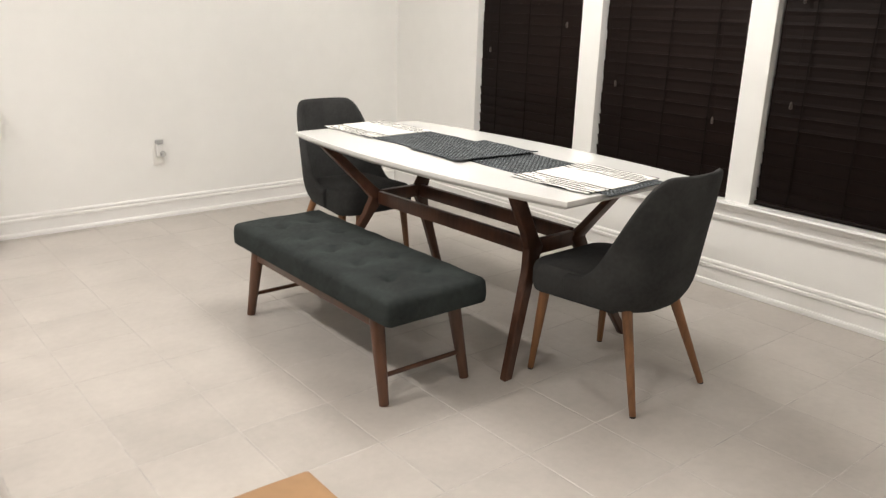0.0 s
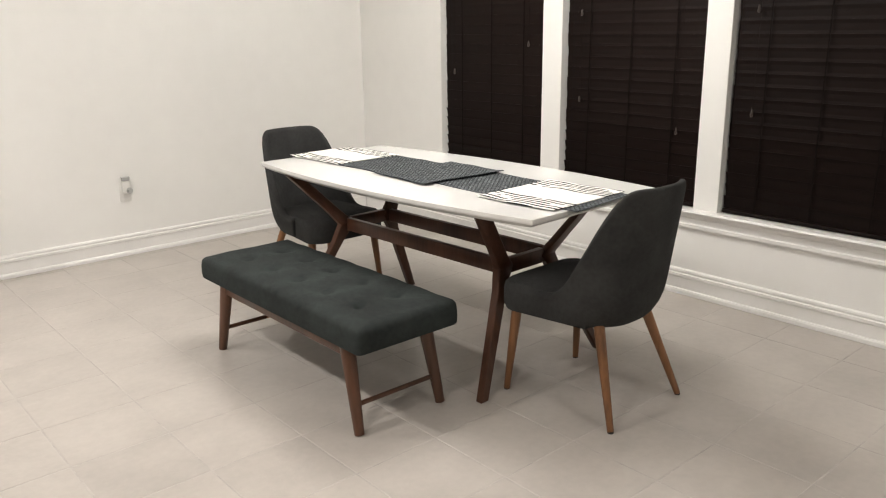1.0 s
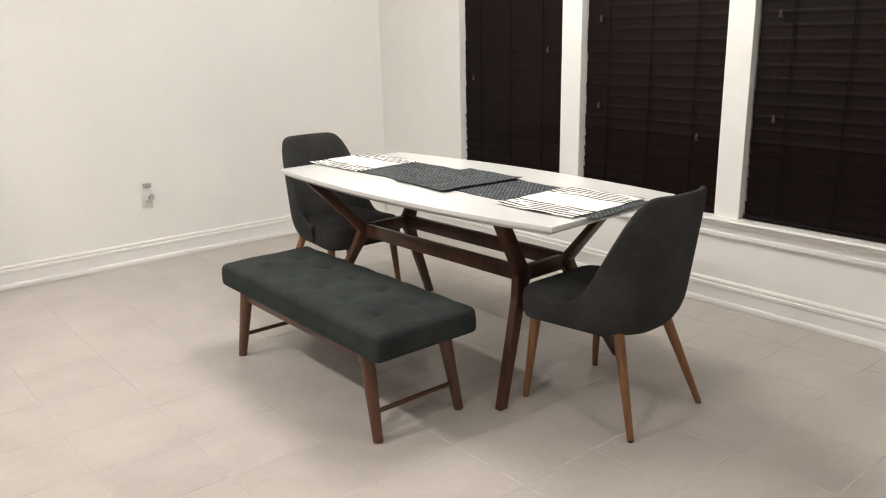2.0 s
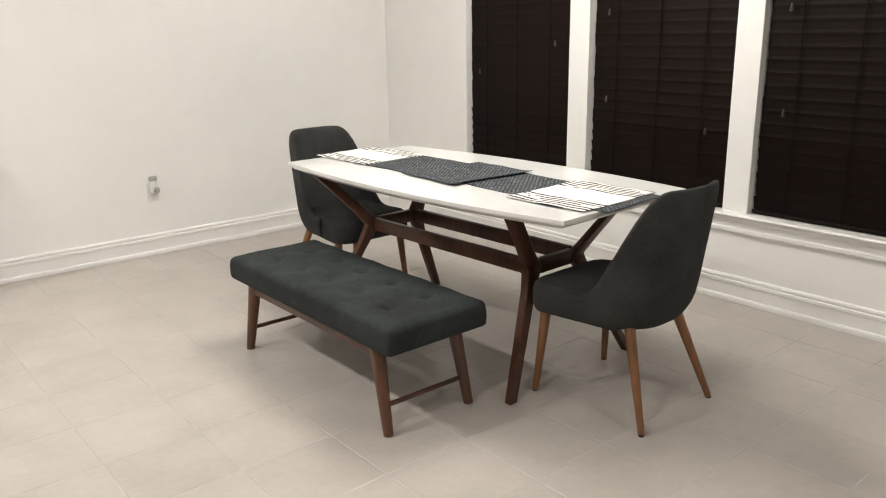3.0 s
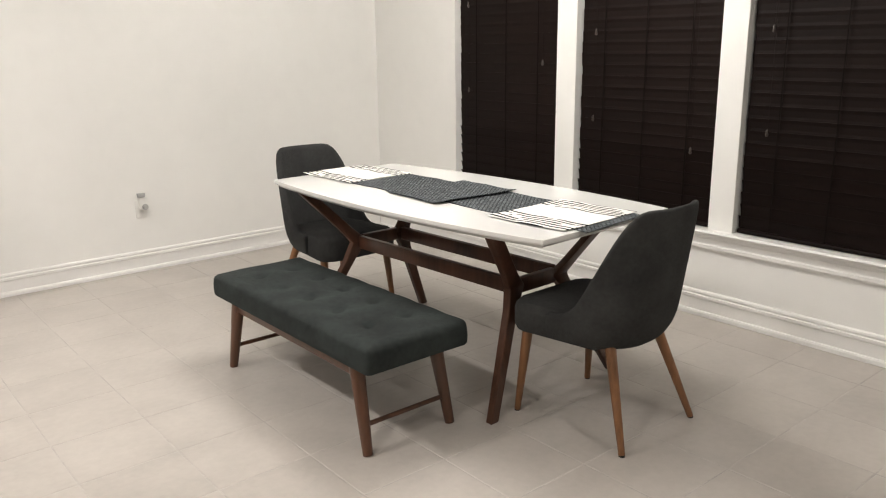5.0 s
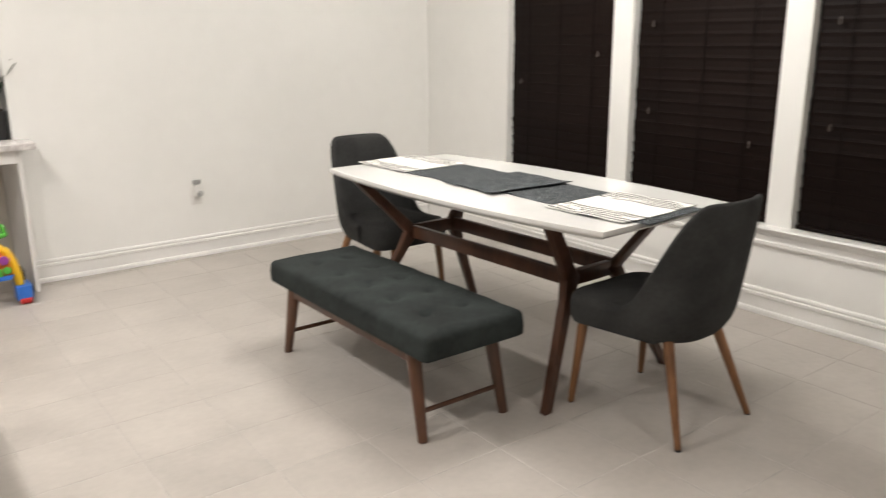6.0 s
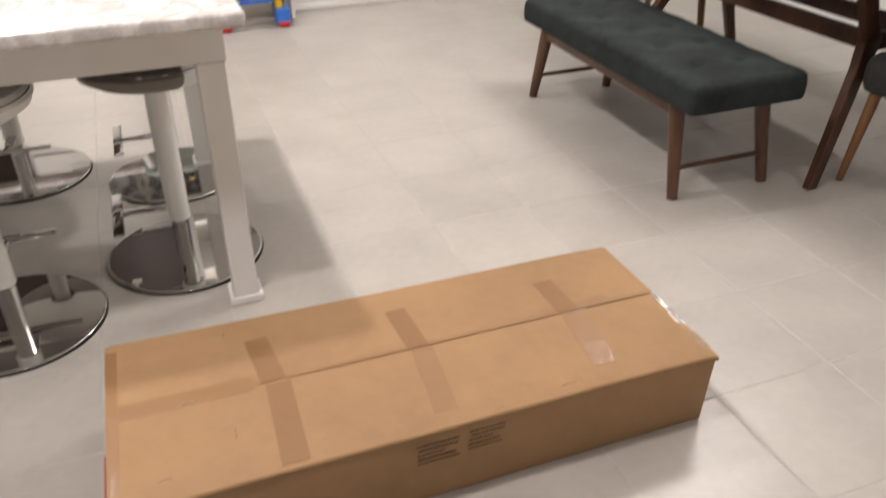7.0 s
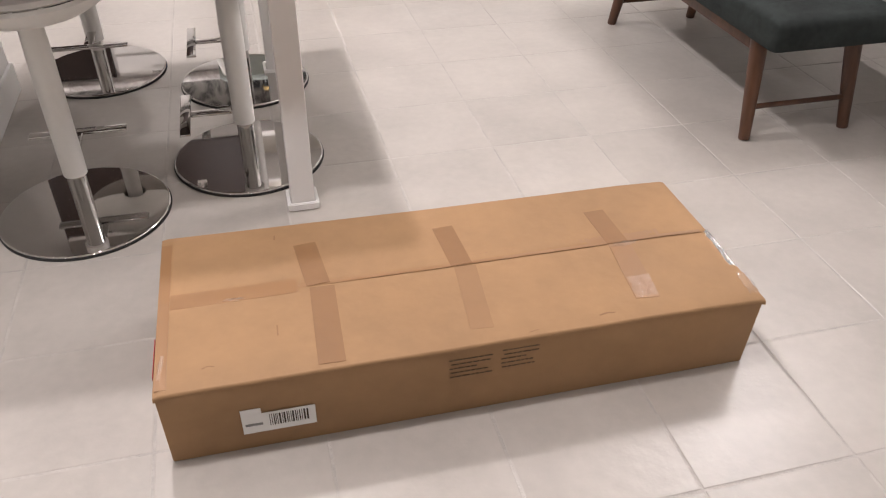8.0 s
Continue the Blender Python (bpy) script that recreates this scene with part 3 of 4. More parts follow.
    for sx in (-1, 1):
        for top, foot in (((sx * 0.199, 0.232, 0.350), (sx * 0.225, 0.259, 0.004)), ((sx * 0.146, -0.124, 0.368), (sx * 0.225, -0.252, 0.004))):
            leg = part("leg", rod(foot, top, 0.0125, 0.0215, 16, 0.002), M_WALNUT_L, t, "tapered light walnut leg")
            part("foot_pad", rod((foot[0], foot[1], 0), (foot[0], foot[1], 0.004), 0.0115, 0.0118, 14), M_RUBBER, leg)
    return t


chair = dining_chair()
chair.matrix_basis = pose(3.508, 2.514, 0, 0, 0, 1.5)
copy_thing(chair, pose(3.450, 4.405, 0, 0, 0, 180.5))


# ---- bench ----
def bench():
    t = thing("bench", pose(2.804, 3.410, 0), "charcoal button-tufted upholstered bench on walnut legs", "bench")
    hx, hy, z0, z1 = 0.232, 0.618, 0.340, 0.440
    nx, ny = 30, 76
    tufts = [(-0.085 + 0.17 * i, -0.42 + 0.21 * j) for i in range(2) for j in range(5)]
    bm = bmesh.new()

    def top(u, v):
        e = max(abs(u), abs(v))
        du, dv = (1 - abs(u)) * hx, (1 - abs(v)) * hy
        r = 0.03
        d = min(du, dv)
        z = z1 - (r - math.sqrt(max(0, r * r - max(0, r - d) ** 2))) * 0.9
        z += 0.012 * (1 - u * u) * (1 - v ** 4)
        for a, b in tufts:
            q = ((u * hx - a) ** 2 + (v * hy - b) ** 2)
            z -= 0.030 * math.exp(-q / 0.00045) + 0.008 * math.exp(-q / 0.0035)
        z += 0.0015 * math.sin(23 * v + 5 * u)
        return z
    us = [math.sin(math.pi / 2 * (2 * i / nx - 1)) for i in range(nx + 1)]
    vs = [2 * j / ny - 1 for j in range(ny + 1)]
    vs = [v if abs(v) < 0.9 else math.copysign(0.9 + 0.1 * math.sin(math.pi / 2 * (abs(v) - 0.9) / 0.1), v) for v in vs]
    g = []
    for u in us:
        row = []
        for v in vs:
            cx, cy = u * hx, v * hy
            c = 0.02
            if abs(cx) > hx - c and abs(cy) > hy - c:
                ex, ey = abs(cx) - hx + c, abs(cy) - hy + c
                q = math.hypot(ex, ey)
                if q > 1e-6:
                    sc = max(ex, ey) / q
                    cx = math.copysign(hx - c + ex * sc, cx)
                    cy = math.copysign(hy - c + ey * sc, cy)
            row.append(bm.verts.new((cx, cy, top(u, v))))
        g.append(row)
    for i in range(nx):
        for j in range(ny):
            bm.faces.new((g[i][j], g[i + 1][j], g[i + 1][j + 1], g[i][j + 1]))
    rim = [g[i][0] for i in range(nx + 1)] + [g[nx][j] for j in range(1, ny + 1)] + [g[i][ny] for i in range(nx - 1, -1, -1)] + [g[0][j] for j in range(ny - 1, 0, -1)]
    prev = rim
    for k, z in ((1.008, 0.394), (1.010, 0.370), (1.004, 0.347), (0.985, z0)):
        ring = [bm.verts.new((v.co.x * k, v.co.y * (1 + (k - 1) * 0.5), z)) for v in rim]
        m = len(rim)
        for i in range(m):
            bm.faces.new((prev[i], prev[(i + 1) % m], ring[(i + 1) % m], ring[i]))
        prev = ring
    bm.faces.new(prev)
    cushion = part("cushion", bm, M_FELT2, t, "charcoal tufted cushion")
    b0 = None
    for a, b in tufts:
        m = pose(a, b, top(a / hx, b / hy) + 0.001)
        if b0 is None:
            b0 = part("button", lathe([(0.0095, -0.002), (0.0105, 0.001), (0.007, 0.004), (0.002, 0.005)], 12), M_FELT2, cushion)
            b0.matrix_basis = m
        else:
            share("button", b0, cushion, m)
    for sx in (-1, 1):
        part("side_rail", box((sx * 0.185 - 0.011, -0.48, 0.287), (sx * 0.185 + 0.011, 0.48, 0.3365), 0.003), M_WALNUT_M, t)
    for sy in (-1, 1):
        part("end_rail", box((-0.165, sy * 0.47 - 0.011, 0.290), (0.165, sy * 0.47 + 0.011, 0.3365), 0.003), M_WALNUT_M, t)
        feet = []
        for sx in (-1, 1):
            top_p, foot = (sx * 0.180, sy * 0.470, 0.3395), (sx * 0.195, sy * 0.545, 0.0)
            part("leg", rod(foot, top_p, 0.0190, 0.0295, 18, 0.002), M_WALNUT_M, t, "tapered walnut leg")
            feet.append(Vector(foot).lerp(Vector(top_p), 0.32))
        part("stretcher", rod(feet[0], feet[1], 0.0095, None, 12, 0, 1.0), M_WALNUT_M, t)


bench()


# ---- kitchen island ----
def island():
    t = thing("kitchen_island", pose(0, 0, 0), "white painted island with pale granite top on square posts", "island")
    x1, y0, y1 = 1.180, 2.618, 3.862
    top = bmesh.new()
    add_box(top, (-1.0, y0, 0.822), (x1, y1, 0.858), 0.008, 3)
    part("countertop", top, M_GRANITE, t, "pale granite slab with grey veins")
    px, fy, by = 1.1035, 2.777, y1 - 0.055
    # unseen board added under the slab so that the chrome bases reflect dark
    part("dark_underboard", box((0.1785, fy + 0.034, 0.808), (px - 0.0005, by - 0.034, 0.8215)), M_UNDER, t, "unseen dark board added under the slab", False)
    for a, b in (((0.17, fy + 0.003, 0.702), (px + 0.040, fy + 0.033, 0.8215)), ((0.17, by - 0.033, 0.702), (px + 0.040, by - 0.003, 0.8215)),
                 ((px, fy + 0.0335, 0.702), (px + 0.034, by - 0.0335, 0.8215))):
        part("apron", box(a, b, 0.003), M_CAB, t, "", False)
    for y in (fy + 0.037, by - 0.037):
        p = part("post", box((px - 0.034, y - 0.034, 0.0), (px + 0.034, y + 0.034, 0.7015), 0.003), M_CAB, t, "square white post", False)
        bm = sweep([(px + u * 0.0408, y + v * 0.0408, 0.013) for u, v in ((-1, -1), (1, -1), (1, 1), (-1, 1))], 0.0135, 0.024, closed=True)
        bmesh.ops.bevel(bm, geom=bm.edges[:], offset=0.003, segments=2, affect="EDGES")
        part("foot_moulding", bm, M_TRIM, p, "white foot moulding")
    part("cabinet_body", box((-1.0, fy + 0.12, 0.0), (0.163, y1 - 0.06, 0.8215), 0.003), M_CAB, t, "", False)
    part("baseboard", box((0.1635, fy + 0.12, 0.0), (0.178, y1 - 0.06, 0.11), 0.004), M_TRIM, t, "", False)


island()


# ---- bar stools ----
def bar_stool(turn_rest, lift, dark_side, label):
    """Chrome disc base, gas column in a white sleeve, swivel seat, and a flat chrome foot rest."""
    t = thing("bar_stool", pose(0, 0, 0), label, "stool", "bar stools under the island")
    part("base", lathe([(0.230, 0.0046), (0.2335, 0.0055), (0.234, 0.009), (0.232, 0.0116), (0.2305, 0.0122), (0.2285, 0.0123), (0.2270, 0.0123), (0.0262, 0.0123)], 72), M_CHROME, t, "polished chrome disc base")
    # thin black ring, slightly wider than the disc, gives it a dark edge
    part("floor_ring", lathe([(0.10, 0.0), (0.2365, 0.0), (0.2372, 0.002), (0.2365, 0.0044), (0.10, 0.0044)], 72), M_RUBBER, t, "black ring under the disc")
    part("piston", lathe([(0.0255, 0.0126), (0.0255, 0.30)], 24), M_CHROME, t, "chrome column")
    part("sleeve", lathe([(0.027, 0.13), (0.032, 0.132), (0.033, 0.40 + lift), (0.030, 0.54 + lift)], 28), M_WHITE, t, "white column sleeve")
    # bucket seat: one half white, the other taupe with under-counter shade in its colour
    profile = [(0.045, 0.524 + lift), (0.10, 0.527 + lift), (0.157, 0.538 + lift), (0.192, 0.559 + lift), (0.203, 0.583 + lift), (0.197, 0.592 + lift)]
    facing = Vector((math.cos(radians(dark_side)), math.sin(radians(dark_side)), 0))
    pad = [(0.193, 0.5925 + lift), (0.199, 0.599 + lift), (0.188, 0.607 + lift), (0.12, 0.602 + lift), (0.03, 0.597 + lift), (0.001, 0.597 + lift)]

    def half(rows, side):
        bm = lathe(rows, 48)
        bmesh.ops.delete(bm, geom=[f for f in bm.faces if f.calc_center_median().dot(facing) * side < 0 or len(f.verts) > 4], context="FACES")
        return bm
    seat = part("seat", half(profile, -1), M_WHITE, t, "white moulded half of the seat shell")
    part("seat_shade_half", half(profile, 1), M_TAUPE, seat, "taupe half of the seat shell, under-counter shade in its colour")
    part("seat_pad", half(pad, -1), M_WHITE, seat, "white padded half of the seat top")
    part("seat_pad", half(pad, 1), M_TAUPE, seat, "taupe padded half of the seat top, shade in its colour")
    q = Matrix.Rotation(radians(turn_rest), 4, "Z")
    bm = bmesh.new()
    add_box(bm, (-0.016, 0.034, 0.167), (0.016, 0.1555, 0.175), 0.002)
    add_box(bm, (-0.135, 0.156, 0.167), (0.135, 0.188, 0.175), 0.0025)
    bmesh.ops.transform(bm, matrix=q, verts=bm.verts)
    part("foot_rest", bm, M_CHROME, t, "flat chrome foot rest")
    return t


LB = "white and taupe swivel bar stool on a polished chrome disc base"
# last value is the direction that the shade-coloured seat half faces
for x, y, rest, lift, dark_side in ((0.492, 2.905, 0, 0.065, 105), (0.967, 3.116, 90, 0.045, 205), (0.457, 3.900, 180, 0.05, 90), (0.985, 3.695, 90, 0.06, 205)):
    bar_stool(rest, lift, dark_side, LB).matrix_basis = pose(x, y, 0)


# ---- cardboard box ----
def carton():
    t = thing("cardboard_box", pose(1.385, 2.161, 0, 0, 0, -0.6), "long brown cardboard shipping carton with tape, lying on the tiles", "box")
    L, W, H = 0.636, 0.239, 0.203
    def sag(x):
        return 0.004 * max(0, (x - L + 0.128) / 0.128)
    bm = box((-L, -W, 0.0), (L, W, H - 0.007), 0.004, 2)
    bmesh.ops.subdivide_edges(bm, edges=[e for e in bm.edges if e.calc_length() > 0.3], cuts=9, use_grid_fill=True)
    bmesh.ops.delete(bm, geom=[f for f in bm.faces if f.normal.z > 0.9 and f.calc_center_median().z > 0.15], context="FACES_ONLY")
    for v in bm.verts:
        k = noise.noise(v.co * 4)
        if v.co.z > 0.01:
            v.co.y += 0.0015 * k
            if v.co.z > 0.1:
                v.co.z -= sag(v.co.x)
            v.co.y -= 0.010 * (v.co.z / H) * (1 if v.co.y < 0 else 0.2)
    part("carton", bm, M_CARD, t)

    def rise(x, y):
        seed = 0.3 if y < 0.005 else 5.1
        z = H - 0.0065 - sag(x) + 0.0012 * (1 + noise.noise(Vector((x * 3, y * 6, seed))))
        return z + 0.004 * (1 - min(1, abs(y) / W)) * (0.5 + 0.5 * math.sin(2.4 * x + seed))

    FOLD = 0.0062

    def flap(y0, y1, seed):
        bm = bmesh.new()
        nx, ny = 96, 20
        top, bot = [], []
        for i in range(nx + 1):
            x = -L - 0.002 + (2 * L + 0.006) * i / nx
            r0, r1 = [], []
            for j in range(ny + 1):
                y = y0 + (y1 - y0) * j / ny
                z = rise(x, y)
                if y0 < -0.1 and j < 6:
                    a = 0.5 * math.pi * j / 6
                    y = y0 + FOLD * (1 - math.cos(a)) + 0.0012 * noise.noise(Vector((x * 6, seed, 0)))
                    z -= FOLD * (1 - math.sin(a))
                elif j == 0:
                    y += 0.001 * noise.noise(Vector((x * 6, seed, 0)))
                    z -= 0.003
                if j == ny:
                    y += 0.010 * max(0, -x / L)
                if i in (0, nx):
                    z -= 0.004
                r0.append(bm.verts.new((x, y, z + 0.004)))
                r1.append(bm.verts.new((x, y, z)))
            top.append(r0)
            bot.append(r1)
        for i in range(nx):
            for j in range(ny):
                bm.faces.new((top[i][j], top[i + 1][j], top[i + 1][j + 1], top[i][j + 1]))
                bm.faces.new((bot[i][j], bot[i][j + 1], bot[i + 1][j + 1], bot[i + 1][j]))
            bm.faces.new((top[i][0], bot[i][0], bot[i + 1][0], top[i + 1][0]))
            bm.faces.new((top[i][ny], top[i + 1][ny], bot[i + 1][ny], bot[i][ny]))
        for j in range(ny):
            bm.faces.new((top[0][j], top[0][j + 1], bot[0][j + 1], bot[0][j]))
            bm.faces.new((top[nx][j], bot[nx][j], bot[nx][j + 1], top[nx][j + 1]))
        return bm
    part("flap", flap(-W - 0.0118, 0.0010, 0.3), M_CARD, t)
    part("flap", flap(0.0065, W + 0.004, 5.1), M_CARD, t)

    def strip(a, b, w, material, label, z=0.0, name="tape"):
        bm = bmesh.new()
        a, b = Vector(a), Vector(b)
        d = (b - a)
        s = Vector((-d.y, d.x, 0)).normalized() * w / 2
        rows = []
        for i in range(61):
            p = a.lerp(b, i / 60)
            rows.append([bm.verts.new((q.x, q.y, rise(q.x, q.y) + 0.0046 + z)) for q in (p - s, p + s)] + [bm.verts.new((q.x, q.y, rise(q.x, q.y) + 0.0040 + z)) for q in (p + s, p - s)])
        for r0, r1 in zip(rows, rows[1:]):
            for i in range(4):
                bm.faces.new((r0[i], r0[(i + 1) % 4], r1[(i + 1) % 4], r1[i]))
        bm.faces.new(rows[0][::-1])
        bm.faces.new(rows[-1])
        return part(name, bm, material, t, label, False)
    strip((-0.316, 0.164, 0), (-0.301, 0.010, 0), 0.052, M_CARD_D, "brown paper tape strip", 0.0006)
    strip((-0.294, 0.000, 0), (-0.302, -0.236, 0), 0.054, M_CARD_D, "brown paper tape strip", 0.0006)
    strip((0.014, 0.160, 0), (0.023, 0.010, 0), 0.050, M_CARD_D, "brown paper tape strip")
    strip((0.028, 0.000, 0), (0.010, -0.205, 0), 0.050, M_CARD_E, "faded paper tape strip")
    strip((0.398, 0.145, 0), (0.404, 0.010, 0), 0.052, M_CARD_D, "brown paper tape strip")
    strip((0.404, 0.000, 0), (0.386, -0.192, 0), 0.054, M_TAPE, "clear tape catching the light", 0.0003)
    strip((-0.612, 0.016, 0), (-0.345, 0.016, 0), 0.048, M_TAPE, "clear tape along the seam", -0.0002)
    strip((-0.344, 0.024, 0), (0.620, 0.024, 0), 0.033, M_TAPE, "clear tape along the seam", -0.0006)
    strip((-0.624, 0.225, 0), (-0.624, -0.236, 0), 0.022, M_TAPE, "clear tape folded over the edge", 0.0004)
    for sx in (-1, 1):
        part("tape", box((sx * (L + 0.0020) - 0.0006, -W + 0.030, 0.09), (sx * (L + 0.0035) + 0.0006, W - 0.004, H - 0.022)), M_TAPE, t, "clear tape over the end")
    part("red_sticker", box((-L - 0.0055, -0.19, 0.125), (-L - 0.0045, -0.08, 0.193)), M_RED, t, "red sticker")
    # shipping label and print on the long side
    f = -W - 0.0032

    def on_side(x0, x1, z0, z1, out=0.0):
        """Thin print that follows the slightly leaning long side."""
        bm = box((x0, f - out, z0), (x1, f - out + 0.0008, z1))
        for v in bm.verts:
            v.co.y -= 0.010 * v.co.z / H
        return bm
    lab = part("shipping_label", on_side(-0.490, -0.345, 0.052, 0.108), M_PAPER, t, "white label with bar code")
    part("label_flag", on_side(-0.490, -0.450, 0.1083, 0.124), M_PAPER, lab)
    rng = random.Random(4)
    x = -0.436
    while x < -0.362:
        w = rng.choice((0.0014, 0.0022, 0.0034))
        part("bar", on_side(x, x + w, 0.068, 0.101, 0.0005), M_INK, lab, "", False)
        x += w + rng.choice((0.0016, 0.0026))
    part("bar", on_side(-0.484, -0.450, 0.074, 0.081, 0.0005), M_GREY, lab, "", False)
    for x0, n, z0 in ((-0.072, 5, 0.168), (0.036, 5, 0.174)):
        for i in range(n):
            z = z0 - 0.0125 * i
            x = x0 + rng.uniform(0, 0.010)
            stop = x0 + rng.uniform(0.070, 0.086) - (0.03 if i == 2 else 0)
            while x < stop:
                w = rng.uniform(0.006, 0.018)
                part("printed_bar", on_side(x, x + w, z - 0.0014, z + 0.0014), M_PRINT, t, "", False)
                x += w + 0.0022
    # crinkled ends of the clear tape, standing up in small folds
    for cx, cy, sx, sy, n in ((0.362, -0.188, 0.050, 0.066, 6), (0.380, -0.014, 0.060, 0.014, 4), (L - 0.026, -0.228, 0.024, 0.070, 5), (L - 0.018, -0.130, 0.014, 0.140, 6), (-0.505, -0.010, 0.040, 0.008, 4), (-L + 0.004, -0.215, 0.008, 0.070, 4)):
        bm = bmesh.new()
        g = [[bm.verts.new((cx + sx * (i + rng.uniform(-0.3, 0.3)) / n + 0.006 * j / n, cy + sy * (j + rng.uniform(-0.3, 0.3)) / n, rise(cx, cy) + 0.0064 + rng.uniform(0, 0.0050))) for j in range(n + 1)] for i in range(n + 1)]
        for i in range(n):
            for j in range(n):
                q = (g[i][j], g[i + 1][j], g[i + 1][j + 1], g[i][j + 1])
                bm.faces.new(q[:3])
                bm.faces.new((q[0], q[2], q[3]))
        part("tape_end", bm, M_CRINKLE, t, "crinkled shiny end of clear tape", False).visible_shadow = False
    for x, y, dx, dy, w in ((-0.399, -0.134, 0.001, 0.030, 0.0035), (0.262, -0.222, 0.018, 0.004, 0.004), (0.280, -0.218, 0.017, -0.003, 0.003), (-0.383, 0.198, 0.002, 0.014, 0.004),
                            (-0.548, -0.196, 0.012, 0.005, 0.002), (-0.536, -0.191, 0.012, -0.004, 0.002), (0.100, -0.238, 0.022, 0.004, 0.002)):
        strip((x, y, 0), (x + dx, y + dy, 0), w, M_CARD_D, "scuffed dent", 0.0, "dent")


carton()


# ---- desk alcove ----
t = thing("built_in_desk", pose(0, 0, 0), "white built-in desk with pale granite top and open knee space", "desk")
Y0 = 5.680
part("countertop", box((XL + 0.4, Y0 - 0.045, 0.835), (AX - 0.001, AY - 0.002, 0.872), 0.006, 2), M_GRANITE, t, "pale granite worktop")
part("counter_nose", box((AX, Y0 - 0.045, 0.835), (AX + 0.078, YW - 0.002, 0.872), 0.006, 2), M_GRANITE, t)
part("apron", box((0.835, Y0, 0.760), (AX - 0.024, Y0 + 0.022, 0.8345), 0.002), M_CAB, t, "", False)
part("side_panel", box((AX - 0.022, Y0, 0.0), (AX - 0.0015, AY - 0.03, 0.8345), 0.002), M_CAB, t, "", False)
part("back_panel", box((0.835, AY - 0.028, 0.0), (AX - 0.024, AY - 0.004, 0.8345)), M_CABIN, t, "", False)
body = part("drawer_unit", box((XL + 0.4, Y0 + 0.02, 0.0), (0.833, AY - 0.004, 0.8345)), M_CAB, t, "", False)
part("cooler_door", box((-0.38, Y0 - 0.006, 0.11), (0.21, Y0 + 0.0195, 0.818), 0.003), M_DKGLASS, body, "black glass drinks cooler door", False)
for x0, x1 in ((0.23, 0.82), (-1.0, -0.40)):
    for z0, z1 in ((0.688, 0.818), (0.42, 0.672), (0.11, 0.405)):
        d = part("drawer", box((x0, Y0, z0), (x1, Y0 + 0.0195, z1), 0.003), M_CAB, body, "", False)
part("pull", rod((0.425, Y0 - 0.025, 0.79), (0.625, Y0 - 0.025, 0.79), 0.006), M_CHROME, body)

structure("backsplash", box((XL + 0.4, AY - 0.012, 0.8725), (AX - 0.001, AY - 0.001, 1.424)), M_SPLASH, "grey veined stone backsplash")
u = thing("wall_cabinet", pose(0, 0, 0), "white open-fronted wall cabinet over the desk", "cabinet")
CY = 5.93
part("bottom_board", box((XL + 0.4, CY, 1.425), (AX - 0.018, AY - 0.002, 1.465), 0.002), M_CAB, u, "", False)
part("side_board", box((AX - 0.055, CY, 1.4655), (AX - 0.018, AY - 0.002, 2.32), 0.002), M_CAB, u, "", False)
part("back_board", box((XL + 0.4, AY - 0.02, 1.4655), (AX - 0.056, AY - 0.002, 2.32)), M_CABIN, u, "", False)
part("shelf", box((1.0, CY + 0.02, 1.84), (AX - 0.056, AY - 0.021, 1.86)), M_CAB, u, "", False)
part("divider", box((0.95, CY, 1.4655), (0.975, AY - 0.021, 2.32)), M_CAB, u, "", False)
# door is out of view; its dark front is added to darken chrome reflections
part("door", box((XL + 0.4, CY - 0.02, 1.43), (0.949, CY - 0.001, 2.32), 0.002), M_DKGLASS, u, "unseen dark door front for the chrome bases to reflect", False)

for i, (x, n, r) in enumerate(((1.62, 9, 0.12), (1.30, 6, 0.10))):
    pl = thing("plate_stack", pose(x, 6.12, 1.4655), "stack of grey stoneware plates in the wall cabinet", "plates", "plates in the cabinet")
    for k in range(n):
        part("plate", lathe([(r * 0.55, k * 0.012), (r * 0.62, k * 0.012), (r, k * 0.012 + 0.016), (r - 0.004, k * 0.012 + 0.018), (r * 0.58, k * 0.012 + 0.006)], 28), M_GREY if k % 3 else M_WHITE, pl)

# plant in a black pot
p = thing("potted_snake_plant", pose(1.784, 5.960, 0.872), "green snake plant in a square black pot on the desk", "plant")
bm = prism(rounded(0.076, 0.076, 0.018), 0.0, 0.165, "z", 0.006)
for v in bm.verts:
    k = 0.88 + 0.12 * v.co.z / 0.165
    v.co.x *= k
    v.co.y *= k
part("pot", bm, M_POT, p, "matt black square pot")
part("soil", prism(rounded(0.062, 0.062, 0.016), 0.1652, 0.169, "z"), M_SOIL, p)
rng = random.Random(11)
